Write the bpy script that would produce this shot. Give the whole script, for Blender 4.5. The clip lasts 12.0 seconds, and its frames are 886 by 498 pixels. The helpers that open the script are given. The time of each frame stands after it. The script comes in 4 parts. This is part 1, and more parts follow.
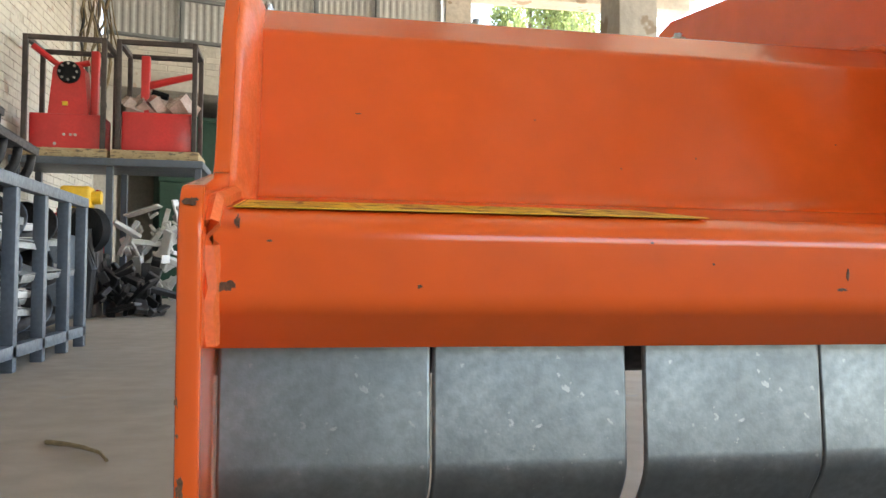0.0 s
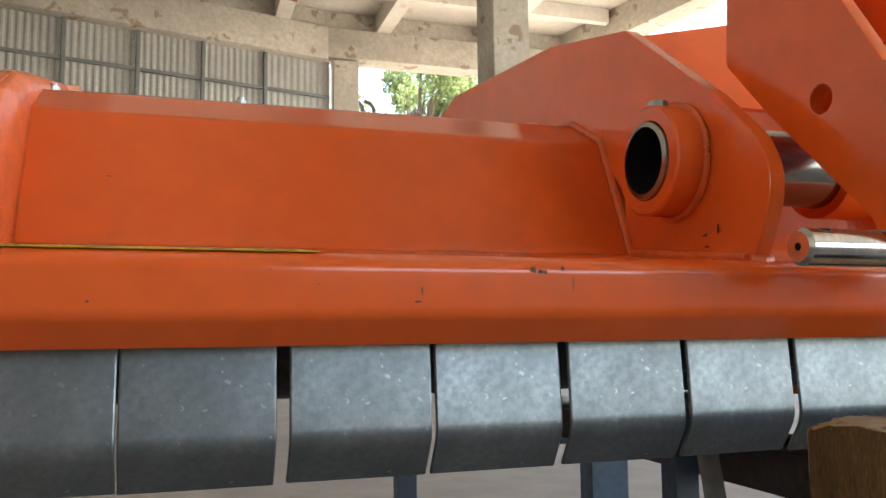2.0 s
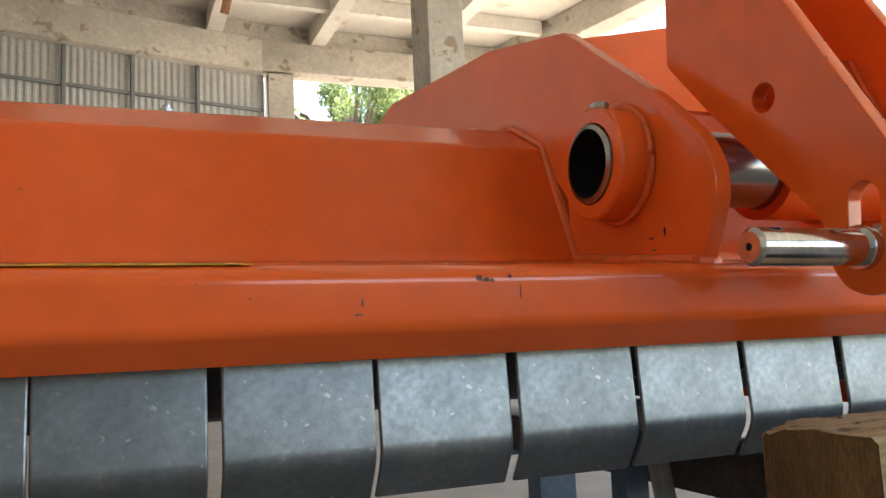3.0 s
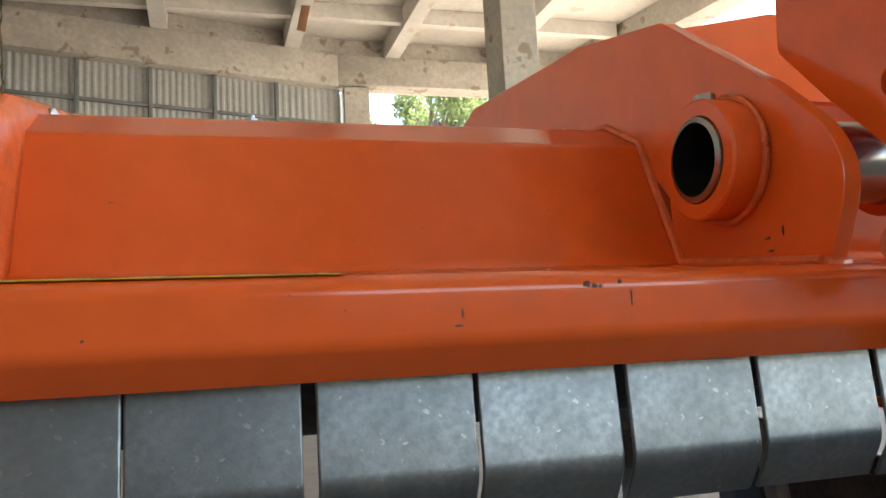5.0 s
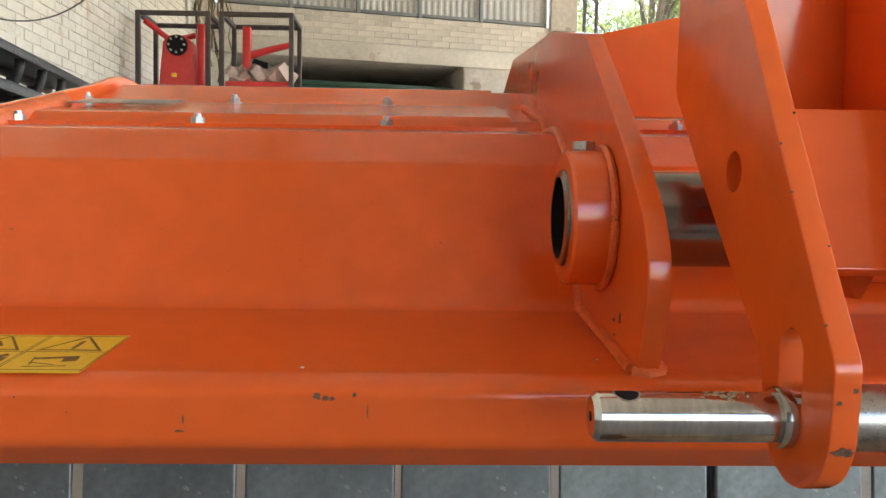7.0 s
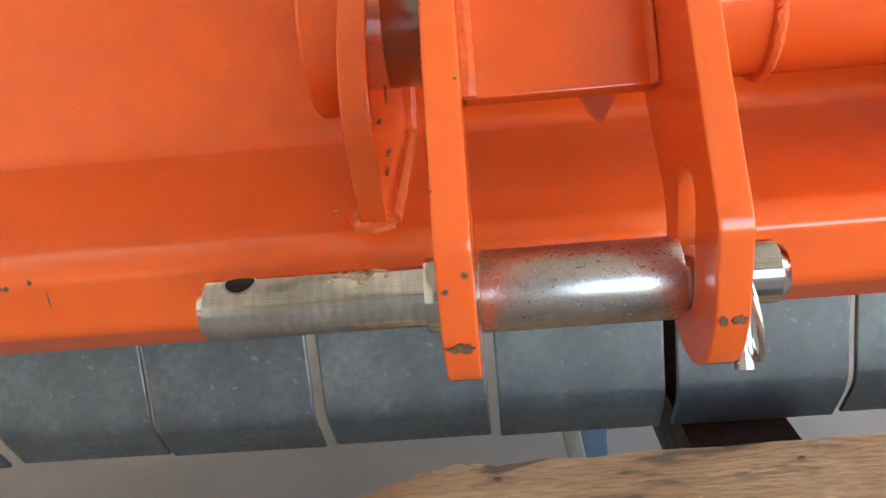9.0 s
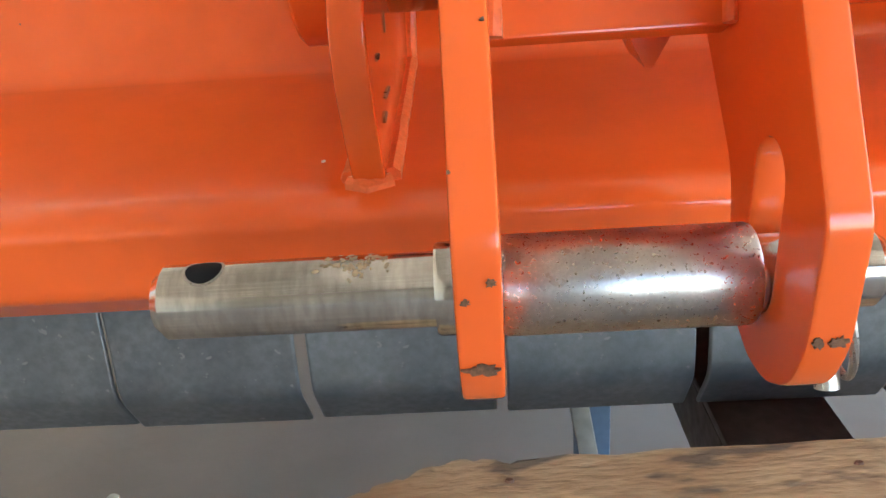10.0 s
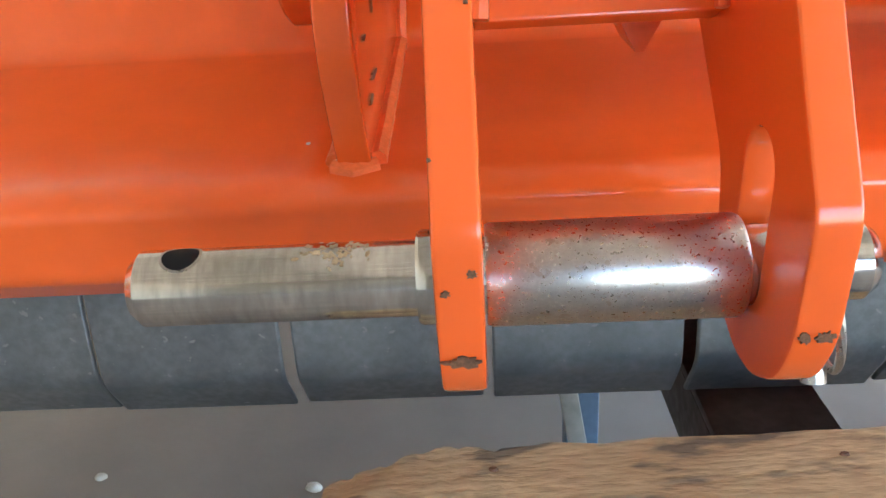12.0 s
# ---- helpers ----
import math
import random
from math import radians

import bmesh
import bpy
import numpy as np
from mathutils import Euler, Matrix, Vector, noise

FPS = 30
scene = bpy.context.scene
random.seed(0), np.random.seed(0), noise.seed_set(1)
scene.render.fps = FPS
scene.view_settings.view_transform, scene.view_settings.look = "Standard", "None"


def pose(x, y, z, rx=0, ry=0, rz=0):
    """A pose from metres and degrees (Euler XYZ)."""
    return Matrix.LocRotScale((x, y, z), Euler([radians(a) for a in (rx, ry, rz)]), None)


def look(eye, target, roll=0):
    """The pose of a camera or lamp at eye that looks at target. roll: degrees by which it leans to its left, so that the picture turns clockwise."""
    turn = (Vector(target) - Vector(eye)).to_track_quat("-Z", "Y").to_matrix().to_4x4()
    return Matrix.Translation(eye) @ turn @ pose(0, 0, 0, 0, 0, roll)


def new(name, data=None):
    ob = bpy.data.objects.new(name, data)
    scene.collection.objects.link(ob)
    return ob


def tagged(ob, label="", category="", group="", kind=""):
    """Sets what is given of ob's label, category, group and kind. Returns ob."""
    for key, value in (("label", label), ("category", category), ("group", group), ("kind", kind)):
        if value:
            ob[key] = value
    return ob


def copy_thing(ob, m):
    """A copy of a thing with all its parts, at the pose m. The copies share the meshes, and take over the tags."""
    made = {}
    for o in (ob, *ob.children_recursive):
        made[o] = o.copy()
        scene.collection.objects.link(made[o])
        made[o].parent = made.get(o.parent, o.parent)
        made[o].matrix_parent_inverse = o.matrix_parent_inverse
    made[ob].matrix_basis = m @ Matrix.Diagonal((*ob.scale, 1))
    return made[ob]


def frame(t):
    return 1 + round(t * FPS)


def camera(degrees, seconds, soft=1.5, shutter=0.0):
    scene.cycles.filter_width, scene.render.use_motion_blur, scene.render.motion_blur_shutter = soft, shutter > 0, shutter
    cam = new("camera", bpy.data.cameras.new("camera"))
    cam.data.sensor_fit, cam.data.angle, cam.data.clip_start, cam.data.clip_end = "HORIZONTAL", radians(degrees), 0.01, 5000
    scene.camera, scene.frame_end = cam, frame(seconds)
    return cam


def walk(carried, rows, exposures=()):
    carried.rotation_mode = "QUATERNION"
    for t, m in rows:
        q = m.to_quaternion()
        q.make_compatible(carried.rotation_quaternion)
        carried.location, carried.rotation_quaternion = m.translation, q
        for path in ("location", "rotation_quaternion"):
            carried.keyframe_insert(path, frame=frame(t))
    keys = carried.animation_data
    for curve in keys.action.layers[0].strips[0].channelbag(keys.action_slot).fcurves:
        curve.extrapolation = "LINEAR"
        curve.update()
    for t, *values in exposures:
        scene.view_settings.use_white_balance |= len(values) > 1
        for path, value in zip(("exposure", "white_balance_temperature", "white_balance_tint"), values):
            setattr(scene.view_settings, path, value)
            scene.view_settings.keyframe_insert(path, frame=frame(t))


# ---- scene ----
cam = camera(57.0, 12.0)
# seconds, x, y, z, yaw, pitch, lean
PATH = [
    (0, 0.0371, -0.3860, 0.4558, -10.699, 1.503, 0.665),
    (0.5, 0.0879, -0.4820, 0.4259, -8.102, 3.288, 1.212),
    (1, 0.1231, -0.5412, 0.4236, -10.502, 4.286, 1.069),
    (1.5, 0.1322, -0.5609, 0.4203, -13.637, 4.953, 0.431),
    (2, 0.1433, -0.5589, 0.4304, -17.805, 5.662, -0.617),
    (2.5, 0.1537, -0.5565, 0.4313, -20.827, 6.213, -2.186),
    (2.7, 0.1528, -0.5468, 0.4313, -22.060, 6.300, -2.420),
    (4.5, 0.1509, -0.5024, 0.4308, -19.306, 6.994, -3.140),
    (5, 0.1494, -0.4942, 0.4339, -16.670, 7.258, -3.019),
    (5.5, 0.1351, -0.4861, 0.4499, -12.558, 6.955, -1.656),
    (6, 0.1252, -0.5375, 0.4988, -5.849, 5.327, -0.229),
    (6.5, 0.2466, -0.6339, 0.5837, -2.537, 2.279, 1.130),
    (7, 0.4321, -0.5304, 0.5765, -1.611, -2.115, 0.697),
    (7.5, 0.5184, -0.4720, 0.5905, 2.180, -6.400, -2.150),
    (7.7, 0.5470, -0.4586, 0.5922, 2.978, -8.748, -3.515),
    (9.3, 0.6348, -0.4304, 0.5924, 3.461, -18.553, -5.410),
    (9.5, 0.6260, -0.4094, 0.5895, 3.650, -19.958, -5.148),
    (10, 0.6224, -0.3722, 0.5955, 3.004, -23.098, -4.237),
    (10.5, 0.6334, -0.3654, 0.5917, 2.479, -24.591, -3.804),
    (11, 0.6357, -0.3673, 0.5951, 2.472, -24.673, -3.642),
    (11.5, 0.6309, -0.3673, 0.5949, 2.598, -24.687, -3.645),
    (12, 0.6258, -0.3661, 0.5957, 2.638, -24.572, -3.561),
]


def aim(yaw, pitch, lean):
    y, p = radians(yaw), radians(pitch)
    return Vector((-math.sin(y) * math.cos(p), math.cos(y) * math.cos(p), math.sin(p)))


walk(cam, [(t, look((x, y, z), Vector((x, y, z)) + aim(yw, pt, ln), ln)) for t, x, y, z, yw, pt, ln in PATH],
     exposures=[(0, 3.25, 6980, 10), (1.0, 3.1, 6980, 10), (2.5, 2.93, 6960, 10), (5.5, 2.84, 6960, 10), (6.5, 2.63, 7050, 10), (7.0, 3.18, 7050, 10), (7.5, 3.55, 6950, 10), (9.3, 3.85, 6700, 10), (12, 3.92, 6400, 10)])

# ---- light ----
world = bpy.data.worlds.new("sky")
scene.world = world
world.use_nodes = True
wn = world.node_tree.nodes
sky = wn.new("ShaderNodeTexSky")
sky.sky_type, sky.sun_disc = "NISHITA", False
sky.sun_elevation, sky.sun_rotation = radians(58), radians(60)
wn["Background"].inputs["Strength"].default_value = 0.15
world.node_tree.links.new(sky.outputs[0], wn["Background"].inputs["Color"])
sun = new("sun", bpy.data.lights.new("sun", "SUN"))
sun.data.energy, sun.data.angle, sun.data.color = 4.0, radians(0.5), (1, 0.95, 0.88)
sun.matrix_world = look((20, 12, 38), (0, 0, 0))


# ---- materials ----
def material(name, base, rough=0.5, metal=0.0, vary=0.15, scale=6.0, bump=0.1, bump_scale=60.0, coat=0.0, spots=None, spot_scale=30.0, spot_level=0.68, per_object=0.0, rough_vary=0.12, stretch=(1, 1, 1), gloss=0.5):
    """Principled paint, metal or stone with blotches, grain, relief and sparse spots."""
    m = bpy.data.materials.new(name)
    m.use_nodes = True
    nt = m.node_tree
    n, l = nt.nodes, nt.links
    p = n["Principled BSDF"]
    tc = n.new("ShaderNodeTexCoord")

    mp = n.new("ShaderNodeMapping")
    mp.inputs["Scale"].default_value = stretch
    l.new(tc.outputs["Object"], mp.inputs["Vector"])

    def noise_tex(s, detail=5.0):
        t = n.new("ShaderNodeTexNoise")
        t.inputs["Scale"].default_value, t.inputs["Detail"].default_value = s, detail
        l.new(mp.outputs["Vector"], t.inputs["Vector"])
        return t

    def ramp(a, b, src):
        r = n.new("ShaderNodeMapRange")
        r.inputs["From Min"].default_value, r.inputs["From Max"].default_value = a, b
        l.new(src, r.inputs["Value"])
        return r.outputs["Result"]

    def mix(fac, a, b):
        x = n.new("ShaderNodeMix")
        x.data_type = "RGBA"
        for sock, v in ((x.inputs["Factor"], fac), (x.inputs[6], a), (x.inputs[7], b)):
            if isinstance(v, (int, float, tuple)):
                sock.default_value = v
            else:
                l.new(v, sock)
        return x.outputs[2]

    big, fine = noise_tex(scale), noise_tex(scale * 9, 8.0)
    lo = tuple(c * (1 - vary) for c in base) + (1,)
    hi = tuple(min(1, c * (1 + vary)) for c in base) + (1,)
    col = mix(ramp(0.3, 0.7, big.outputs["Fac"]), lo, hi)
    col = mix(ramp(0.35, 0.65, fine.outputs["Fac"]), col, mix(0.5, col, tuple(c * (1 - vary * 1.6) for c in base) + (1,)))
    if per_object:
        oi = n.new("ShaderNodeObjectInfo")
        hsv = n.new("ShaderNodeHueSaturation")
        l.new(ramp_to(n, l, oi.outputs["Random"], 1 - per_object, 1 + per_object), hsv.inputs["Value"])
        l.new(col, hsv.inputs["Color"])
        col = hsv.outputs["Color"]
    if spots:
        sp = noise_tex(spot_scale, 3.0)
        col = mix(ramp(spot_level, spot_level + 0.04, sp.outputs["Fac"]), col, tuple(spots) + (1,))
    l.new(col, p.inputs["Base Color"])
    l.new(ramp_to(n, l, fine.outputs["Fac"], max(0.02, rough - rough_vary), min(1, rough + rough_vary)), p.inputs["Roughness"])
    p.inputs["Metallic"].default_value = metal
    p.inputs["Specular IOR Level"].default_value = gloss
    p.inputs["Coat Weight"].default_value = coat
    p.inputs["Coat Roughness"].default_value = 0.12
    if bump:
        bt = noise_tex(bump_scale, 6.0)
        b = n.new("ShaderNodeBump")
        b.inputs["Strength"].default_value, b.inputs["Distance"].default_value = bump, 0.3 / bump_scale
        l.new(bt.outputs["Fac"], b.inputs["Height"])
        l.new(b.outputs["Normal"], p.inputs["Normal"])
    return m


def ramp_to(n, l, src, a, b):
    r = n.new("ShaderNodeMapRange")
    r.inputs["From Min"].default_value, r.inputs["From Max"].default_value = 0.25, 0.75
    r.inputs["To Min"].default_value, r.inputs["To Max"].default_value = a, b
    l.new(src, r.inputs["Value"])
    return r.outputs["Result"]


ORANGE = material("orange_paint", (0.79, 0.116, 0.02), 0.16, vary=0.08, scale=4, bump=0.015, bump_scale=25, coat=0.12, rough_vary=0.04, gloss=0.5)
WELD = material("painted_weld", (0.80, 0.15, 0.035), 0.4, vary=0.16, scale=60, bump=0.3, bump_scale=160, coat=0.1)
CHIP = material("bare_chip", (0.15, 0.065, 0.03), 0.7, vary=0.5, scale=120, bump=0.4, bump_scale=300)
GALV = material("galvanised_steel", (0.190, 0.205, 0.214), 0.36, 0.75, vary=0.22, scale=22, bump=0.14, bump_scale=520, spots=(0.28, 0.285, 0.28), spot_scale=170, spot_level=0.68, per_object=0.08, rough_vary=0.06)
STEEL = material("turned_steel", (0.60, 0.605, 0.60), 0.13, 1.0, vary=0.26, scale=45, bump=0.03, bump_scale=400, rough_vary=0.08, stretch=(1, 0.25, 0.25))
RAWTUBE = material("raw_steel_tube", (0.50, 0.485, 0.475), 0.31, 1.0, vary=0.16, scale=90, bump=0.04, bump_scale=600, rough_vary=0.08, spots=(0.40, 0.36, 0.33), spot_scale=330, spot_level=0.62)
CLAY = material("dried_clay", (0.42, 0.33, 0.21), 0.95, vary=0.3, scale=200, bump=0.2)
CHROME = material("chromed_steel", (0.30, 0.285, 0.27), 0.2, 1.0, vary=0.08, scale=20, bump=0.02, rough_vary=0.04)
ZINC = material("zinc_bolt", (0.46, 0.455, 0.435), 0.33, 1.0, vary=0.2, scale=90, bump=0.05)
# black for rubber and fittings; also painted shade inside holes
BLACK = material("black_parts_and_hole_shade", (0.012, 0.012, 0.013), 0.8, vary=0.2, bump=0.1, gloss=0.1)
DARKSTEEL = material("dark_steel", (0.03, 0.027, 0.028), 0.5, 0.3, vary=0.4, scale=8, bump=0.15)
BLUE = material("blue_grey_paint", (0.07, 0.11, 0.17), 0.45, vary=0.2, scale=9, bump=0.08, spots=(0.1, 0.07, 0.05), spot_scale=40, spot_level=0.74)
GREY = material("grey_steel_paint", (0.075, 0.09, 0.112), 0.5, vary=0.2, scale=6, bump=0.08)
def sawn_wood(name, base, stain, dark):
    """Sawn softwood: lengthwise grain, brown stains, weathered dark blotches."""
    m = bpy.data.materials.new(name)
    m.use_nodes = True
    n, l = m.node_tree.nodes, m.node_tree.links
    p = n["Principled BSDF"]
    tc = n.new("ShaderNodeTexCoord")

    def noise_at(stretch, scale, detail=6.0):
        mp, t = n.new("ShaderNodeMapping"), n.new("ShaderNodeTexNoise")
        mp.inputs["Scale"].default_value = stretch
        t.inputs["Scale"].default_value, t.inputs["Detail"].default_value = scale, detail
        l.new(tc.outputs["Object"], mp.inputs["Vector"])
        l.new(mp.outputs["Vector"], t.inputs["Vector"])
        return t.outputs["Fac"]

    def level(src, a, b, top=1.0):
        r = n.new("ShaderNodeMapRange")
        for key, v in (("From Min", a), ("From Max", b), ("To Max", top)):
            r.inputs[key].default_value = v
        l.new(src, r.inputs["Value"])
        return r.outputs["Result"]

    def mixed(fac, a, b):
        x = n.new("ShaderNodeMix")
        x.data_type = "RGBA"
        for sock, v in ((x.inputs["Factor"], fac), (x.inputs[6], a), (x.inputs[7], b)):
            if isinstance(v, tuple):
                sock.default_value = v
            else:
                l.new(v, sock)
        return x.outputs[2]

    grain = noise_at((0.24, 1, 1), 330, 8.0)
    col = mixed(level(grain, 0.35, 0.68), tuple(base) + (1,), tuple(c * 0.62 for c in base) + (1,))
    col = mixed(level(noise_at((0.35, 1, 1), 26), 0.47, 0.62, 0.8), col, tuple(stain) + (1,))
    col = mixed(level(noise_at((0.3, 1, 1), 60), 0.555, 0.645, 0.9), col, tuple(dark) + (1,))
    l.new(col, p.inputs["Base Color"])
    p.inputs["Roughness"].default_value = 0.85
    p.inputs["Specular IOR Level"].default_value = 0.2
    b = n.new("ShaderNodeBump")
    b.inputs["Strength"].default_value, b.inputs["Distance"].default_value = 0.6, 0.002
    l.new(grain, b.inputs["Height"])
    l.new(b.outputs["Normal"], p.inputs["Normal"])
    return m


WOOD = sawn_wood("rough_sawn_wood", (0.47, 0.355, 0.205), (0.31, 0.21, 0.115), (0.11, 0.09, 0.065))
SPLINTER = material("fresh_splinter", (0.62, 0.45, 0.24), 0.8, vary=0.2, scale=60, bump=0.1)
ENDGRAIN = material("end_grain", (0.17, 0.09, 0.035), 0.9, vary=0.45, scale=60, bump=0.4, stretch=(1, 1, 0.25))
FLOOR = material("dusty_concrete", (0.245, 0.205, 0.162), 0.9, vary=0.14, scale=0.9, bump=0.08, bump_scale=14, spots=(0.22, 0.195, 0.17), spot_scale=5, spot_level=0.66)
CONCRETE = material("old_concrete", (0.5, 0.46, 0.4), 0.9, vary=0.2, scale=1.6, bump=0.4, bump_scale=12, spots=(0.3, 0.24, 0.18), spot_scale=4, spot_level=0.62)
WHITEWASH = material("whitewashed_brick", (0.54, 0.50, 0.43), 0.9, vary=0.13, scale=1.8, bump=0.5, bump_scale=30, spots=(0.42, 0.34, 0.27), spot_scale=3.5, spot_level=0.63, per_object=0.07)
MORTAR = material("whitewashed_mortar", (0.50, 0.46, 0.395), 0.95, vary=0.2, scale=3, bump=0.5)
CEIL = material("limed_ceiling", (0.62, 0.585, 0.53), 0.95, vary=0.12, scale=1.2, bump=0.2, spots=(0.5, 0.44, 0.36), spot_scale=2.2, spot_level=0.66)
SHEET = material("grey_corrugated_sheet", (0.43, 0.43, 0.415), 0.5, 0.3, vary=0.12, scale=2, bump=0.05)
RED = material("red_paint", (0.55, 0.025, 0.025), 0.4, vary=0.12, scale=5, bump=0.05, coat=0.2)
GREEN = material("dark_green_paint", (0.012, 0.05, 0.03), 0.45, vary=0.2, scale=4, bump=0.05)
YELLOW = material("yellow_label", (0.78, 0.52, 0.03), 0.4, vary=0.05, scale=20, bump=0.0)
INK = material("black_ink", (0.13, 0.045, 0.012), 0.5, vary=0.1, bump=0.0)
BROWN = material("dark_brown_steel", (0.055, 0.04, 0.036), 0.6, vary=0.4, scale=12, bump=0.2)
CREAM = material("cream_paint", (0.6, 0.5, 0.34), 0.7, vary=0.15, scale=4, bump=0.1)
# dark tone for the added wall, chosen to dim reflections in the mower
DIM = material("unseen_dark_wall", (0.3, 0.275, 0.24), 0.85, vary=0.3, scale=1.0, bump=0.3)
GATE = material("galvanised_frame", (0.2, 0.215, 0.22), 0.55, 0.2, vary=0.15, bump=0.05)
PLASTIC = material("grey_plastic", (0.55, 0.53, 0.5), 0.5, vary=0.1, bump=0.05)
YPAINT = material("yellow_paint", (0.75, 0.45, 0.03), 0.45, vary=0.12, bump=0.05)
STRIP = material("mill_grey_strip", (0.28, 0.285, 0.28), 0.5, 0.3, vary=0.25, scale=8, bump=0.1)
FILM = material("crumpled_film", (0.5, 0.38, 0.33), 0.25, vary=0.35, scale=9, bump=0.8, bump_scale=22)
CABLE = material("black_cable", (0.03, 0.03, 0.03), 0.6, vary=0.2, bump=0.1)
VINE = material("dry_vine", (0.22, 0.17, 0.1), 0.9, vary=0.3, bump=0.2)
STONE = material("pale_stone", (0.46, 0.42, 0.35), 0.9, vary=0.15, scale=80, bump=0.3)
BARK = material("bark", (0.12, 0.09, 0.06), 0.95, vary=0.3, scale=5, bump=0.6)
LEAF = material("leaf", (0.27, 0.33, 0.13), 0.6, vary=0.45, scale=0.7, bump=0.0)
LEAF_DARK = material("poplar_leaf", (0.09, 0.16, 0.05), 0.6, vary=0.4, scale=0.7, bump=0.0)
for leaf in (LEAF, LEAF_DARK):
    nt = leaf.node_tree
    glow = nt.nodes.new("ShaderNodeBsdfTranslucent")
    both = nt.nodes.new("ShaderNodeMixShader")
    bsdf, final = nt.nodes["Principled BSDF"], nt.nodes["Material Output"]
    nt.links.new(bsdf.inputs["Base Color"].links[0].from_socket, glow.inputs["Color"])
    both.inputs[0].default_value = 0.58
    nt.links.new(bsdf.outputs[0], both.inputs[1])
    nt.links.new(glow.outputs[0], both.inputs[2])
    nt.links.new(both.outputs[0], final.inputs["Surface"])
EARTH = material("yard_earth", (0.34, 0.3, 0.24), 0.95, vary=0.2, scale=0.5, bump=0.3, bump_scale=6)


# ---- mesh tools ----
FLAT_FACED = {"hood", "lid", "end_plate", "bracket_plate", "hitch_lug", "cross_plate", "column", "leg"}
def part(name, bm, mat, parent=None, label="", smooth=35):
    me = bpy.data.meshes.new(name)
    bmesh.ops.recalc_face_normals(bm, faces=bm.faces)
    bm.to_mesh(me)
    bm.free()
    me.materials.append(mat)
    if smooth:
        me.shade_smooth()
        me.set_sharp_from_angle(angle=radians(smooth))
    ob = new(name, me)
    if parent is not None:
        ob.parent = parent
    if label:
        ob["label"] = label
    if name in FLAT_FACED:
        wm = ob.modifiers.new("flat_faces", "WEIGHTED_NORMAL")
        wm.keep_sharp = True
    return ob


def thing(name, label, category, at=(0, 0, 0), group="", kind=""):
    ob = new(name)
    ob.empty_display_size = 0.05
    ob.location = at
    return tagged(ob, label, category, group, kind)


def fillet(poly, radii, seg=5):
    """Rounds the corners of an open or closed 2D line."""
    out = []
    k = len(poly)
    for i, p in enumerate(poly):
        r = radii[i] if isinstance(radii, (list, tuple)) else radii
        a, b = poly[i - 1], poly[(i + 1) % k]
        p, a, b = Vector(p), Vector(a), Vector(b)
        da, db = a - p, b - p
        if r <= 0 or da.length < 1e-6 or db.length < 1e-6:
            out.append(p)
            continue
        r = min(r, da.length * 0.45, db.length * 0.45)
        s, e = p + da.normalized() * r, p + db.normalized() * r
        for j in range(seg + 1):
            t = j / seg
            out.append(s * (1 - t) ** 2 + p * 2 * t * (1 - t) + e * t * t)
    return out


def slab(poly, x0, x1, bevel=0.0015, seg=2, holes=()):
    """A plate with a YZ outline, from x0 to x1, with eased edges and round or slotted holes."""
    bm = bmesh.new()
    loops = [[Vector((x0, *p)) for p in poly]] + [[Vector((x0, *p)) for p in h] for h in holes]
    edges = []
    for lp in loops:
        vs = [bm.verts.new(v) for v in lp]
        edges += [bm.edges.new((vs[i - 1], vs[i])) for i in range(len(vs))]
    if holes:
        bmesh.ops.triangle_fill(bm, edges=edges, use_beauty=True, use_dissolve=True)
    else:
        bm.faces.new([v for v in bm.verts])
    ext = bmesh.ops.extrude_face_region(bm, geom=bm.faces[:])
    bmesh.ops.translate(bm, verts=[v for v in ext["geom"] if isinstance(v, bmesh.types.BMVert)], vec=(x1 - x0, 0, 0))
    bmesh.ops.recalc_face_normals(bm, faces=bm.faces)
    if bevel:
        rim = [e for e in bm.edges if len(e.link_faces) == 2 and e.calc_face_angle(0) > 1.2]
        bmesh.ops.bevel(bm, geom=rim, offset=bevel, segments=seg, profile=0.5, affect="EDGES")
    return bm


def circle(y, z, r, n=28):
    return [(y + r * math.cos(2 * math.pi * i / n), z + r * math.sin(2 * math.pi * i / n)) for i in range(n)]


def sheet(line, x0, x1, thick, ends=None):
    """A folded sheet: a YZ line of points, its outer side to the left of the way, extruded along X."""
    bm = bmesh.new()
    pts = [Vector(p) for p in line]
    offs = []
    for i, p in enumerate(pts):
        d = (pts[min(i + 1, len(pts) - 1)] - pts[max(i - 1, 0)]).normalized()
        offs.append(p + Vector((d.y, -d.x)) * thick)
    rows = []
    for x in (x0, x1):
        rows.append([bm.verts.new((x, *p)) for p in pts])
        rows.append([bm.verts.new((x, *p)) for p in offs])
    a, b, c, d = rows
    k = len(pts)
    for i in range(k - 1):
        bm.faces.new((a[i], a[i + 1], c[i + 1], c[i]))
        bm.faces.new((b[i], d[i], d[i + 1], b[i + 1]))
        bm.faces.new((a[i], b[i], b[i + 1], a[i + 1]))
        bm.faces.new((c[i], c[i + 1], d[i + 1], d[i]))
    bm.faces.new((a[0], c[0], d[0], b[0]))
    bm.faces.new((a[-1], b[-1], d[-1], c[-1]))
    return bm


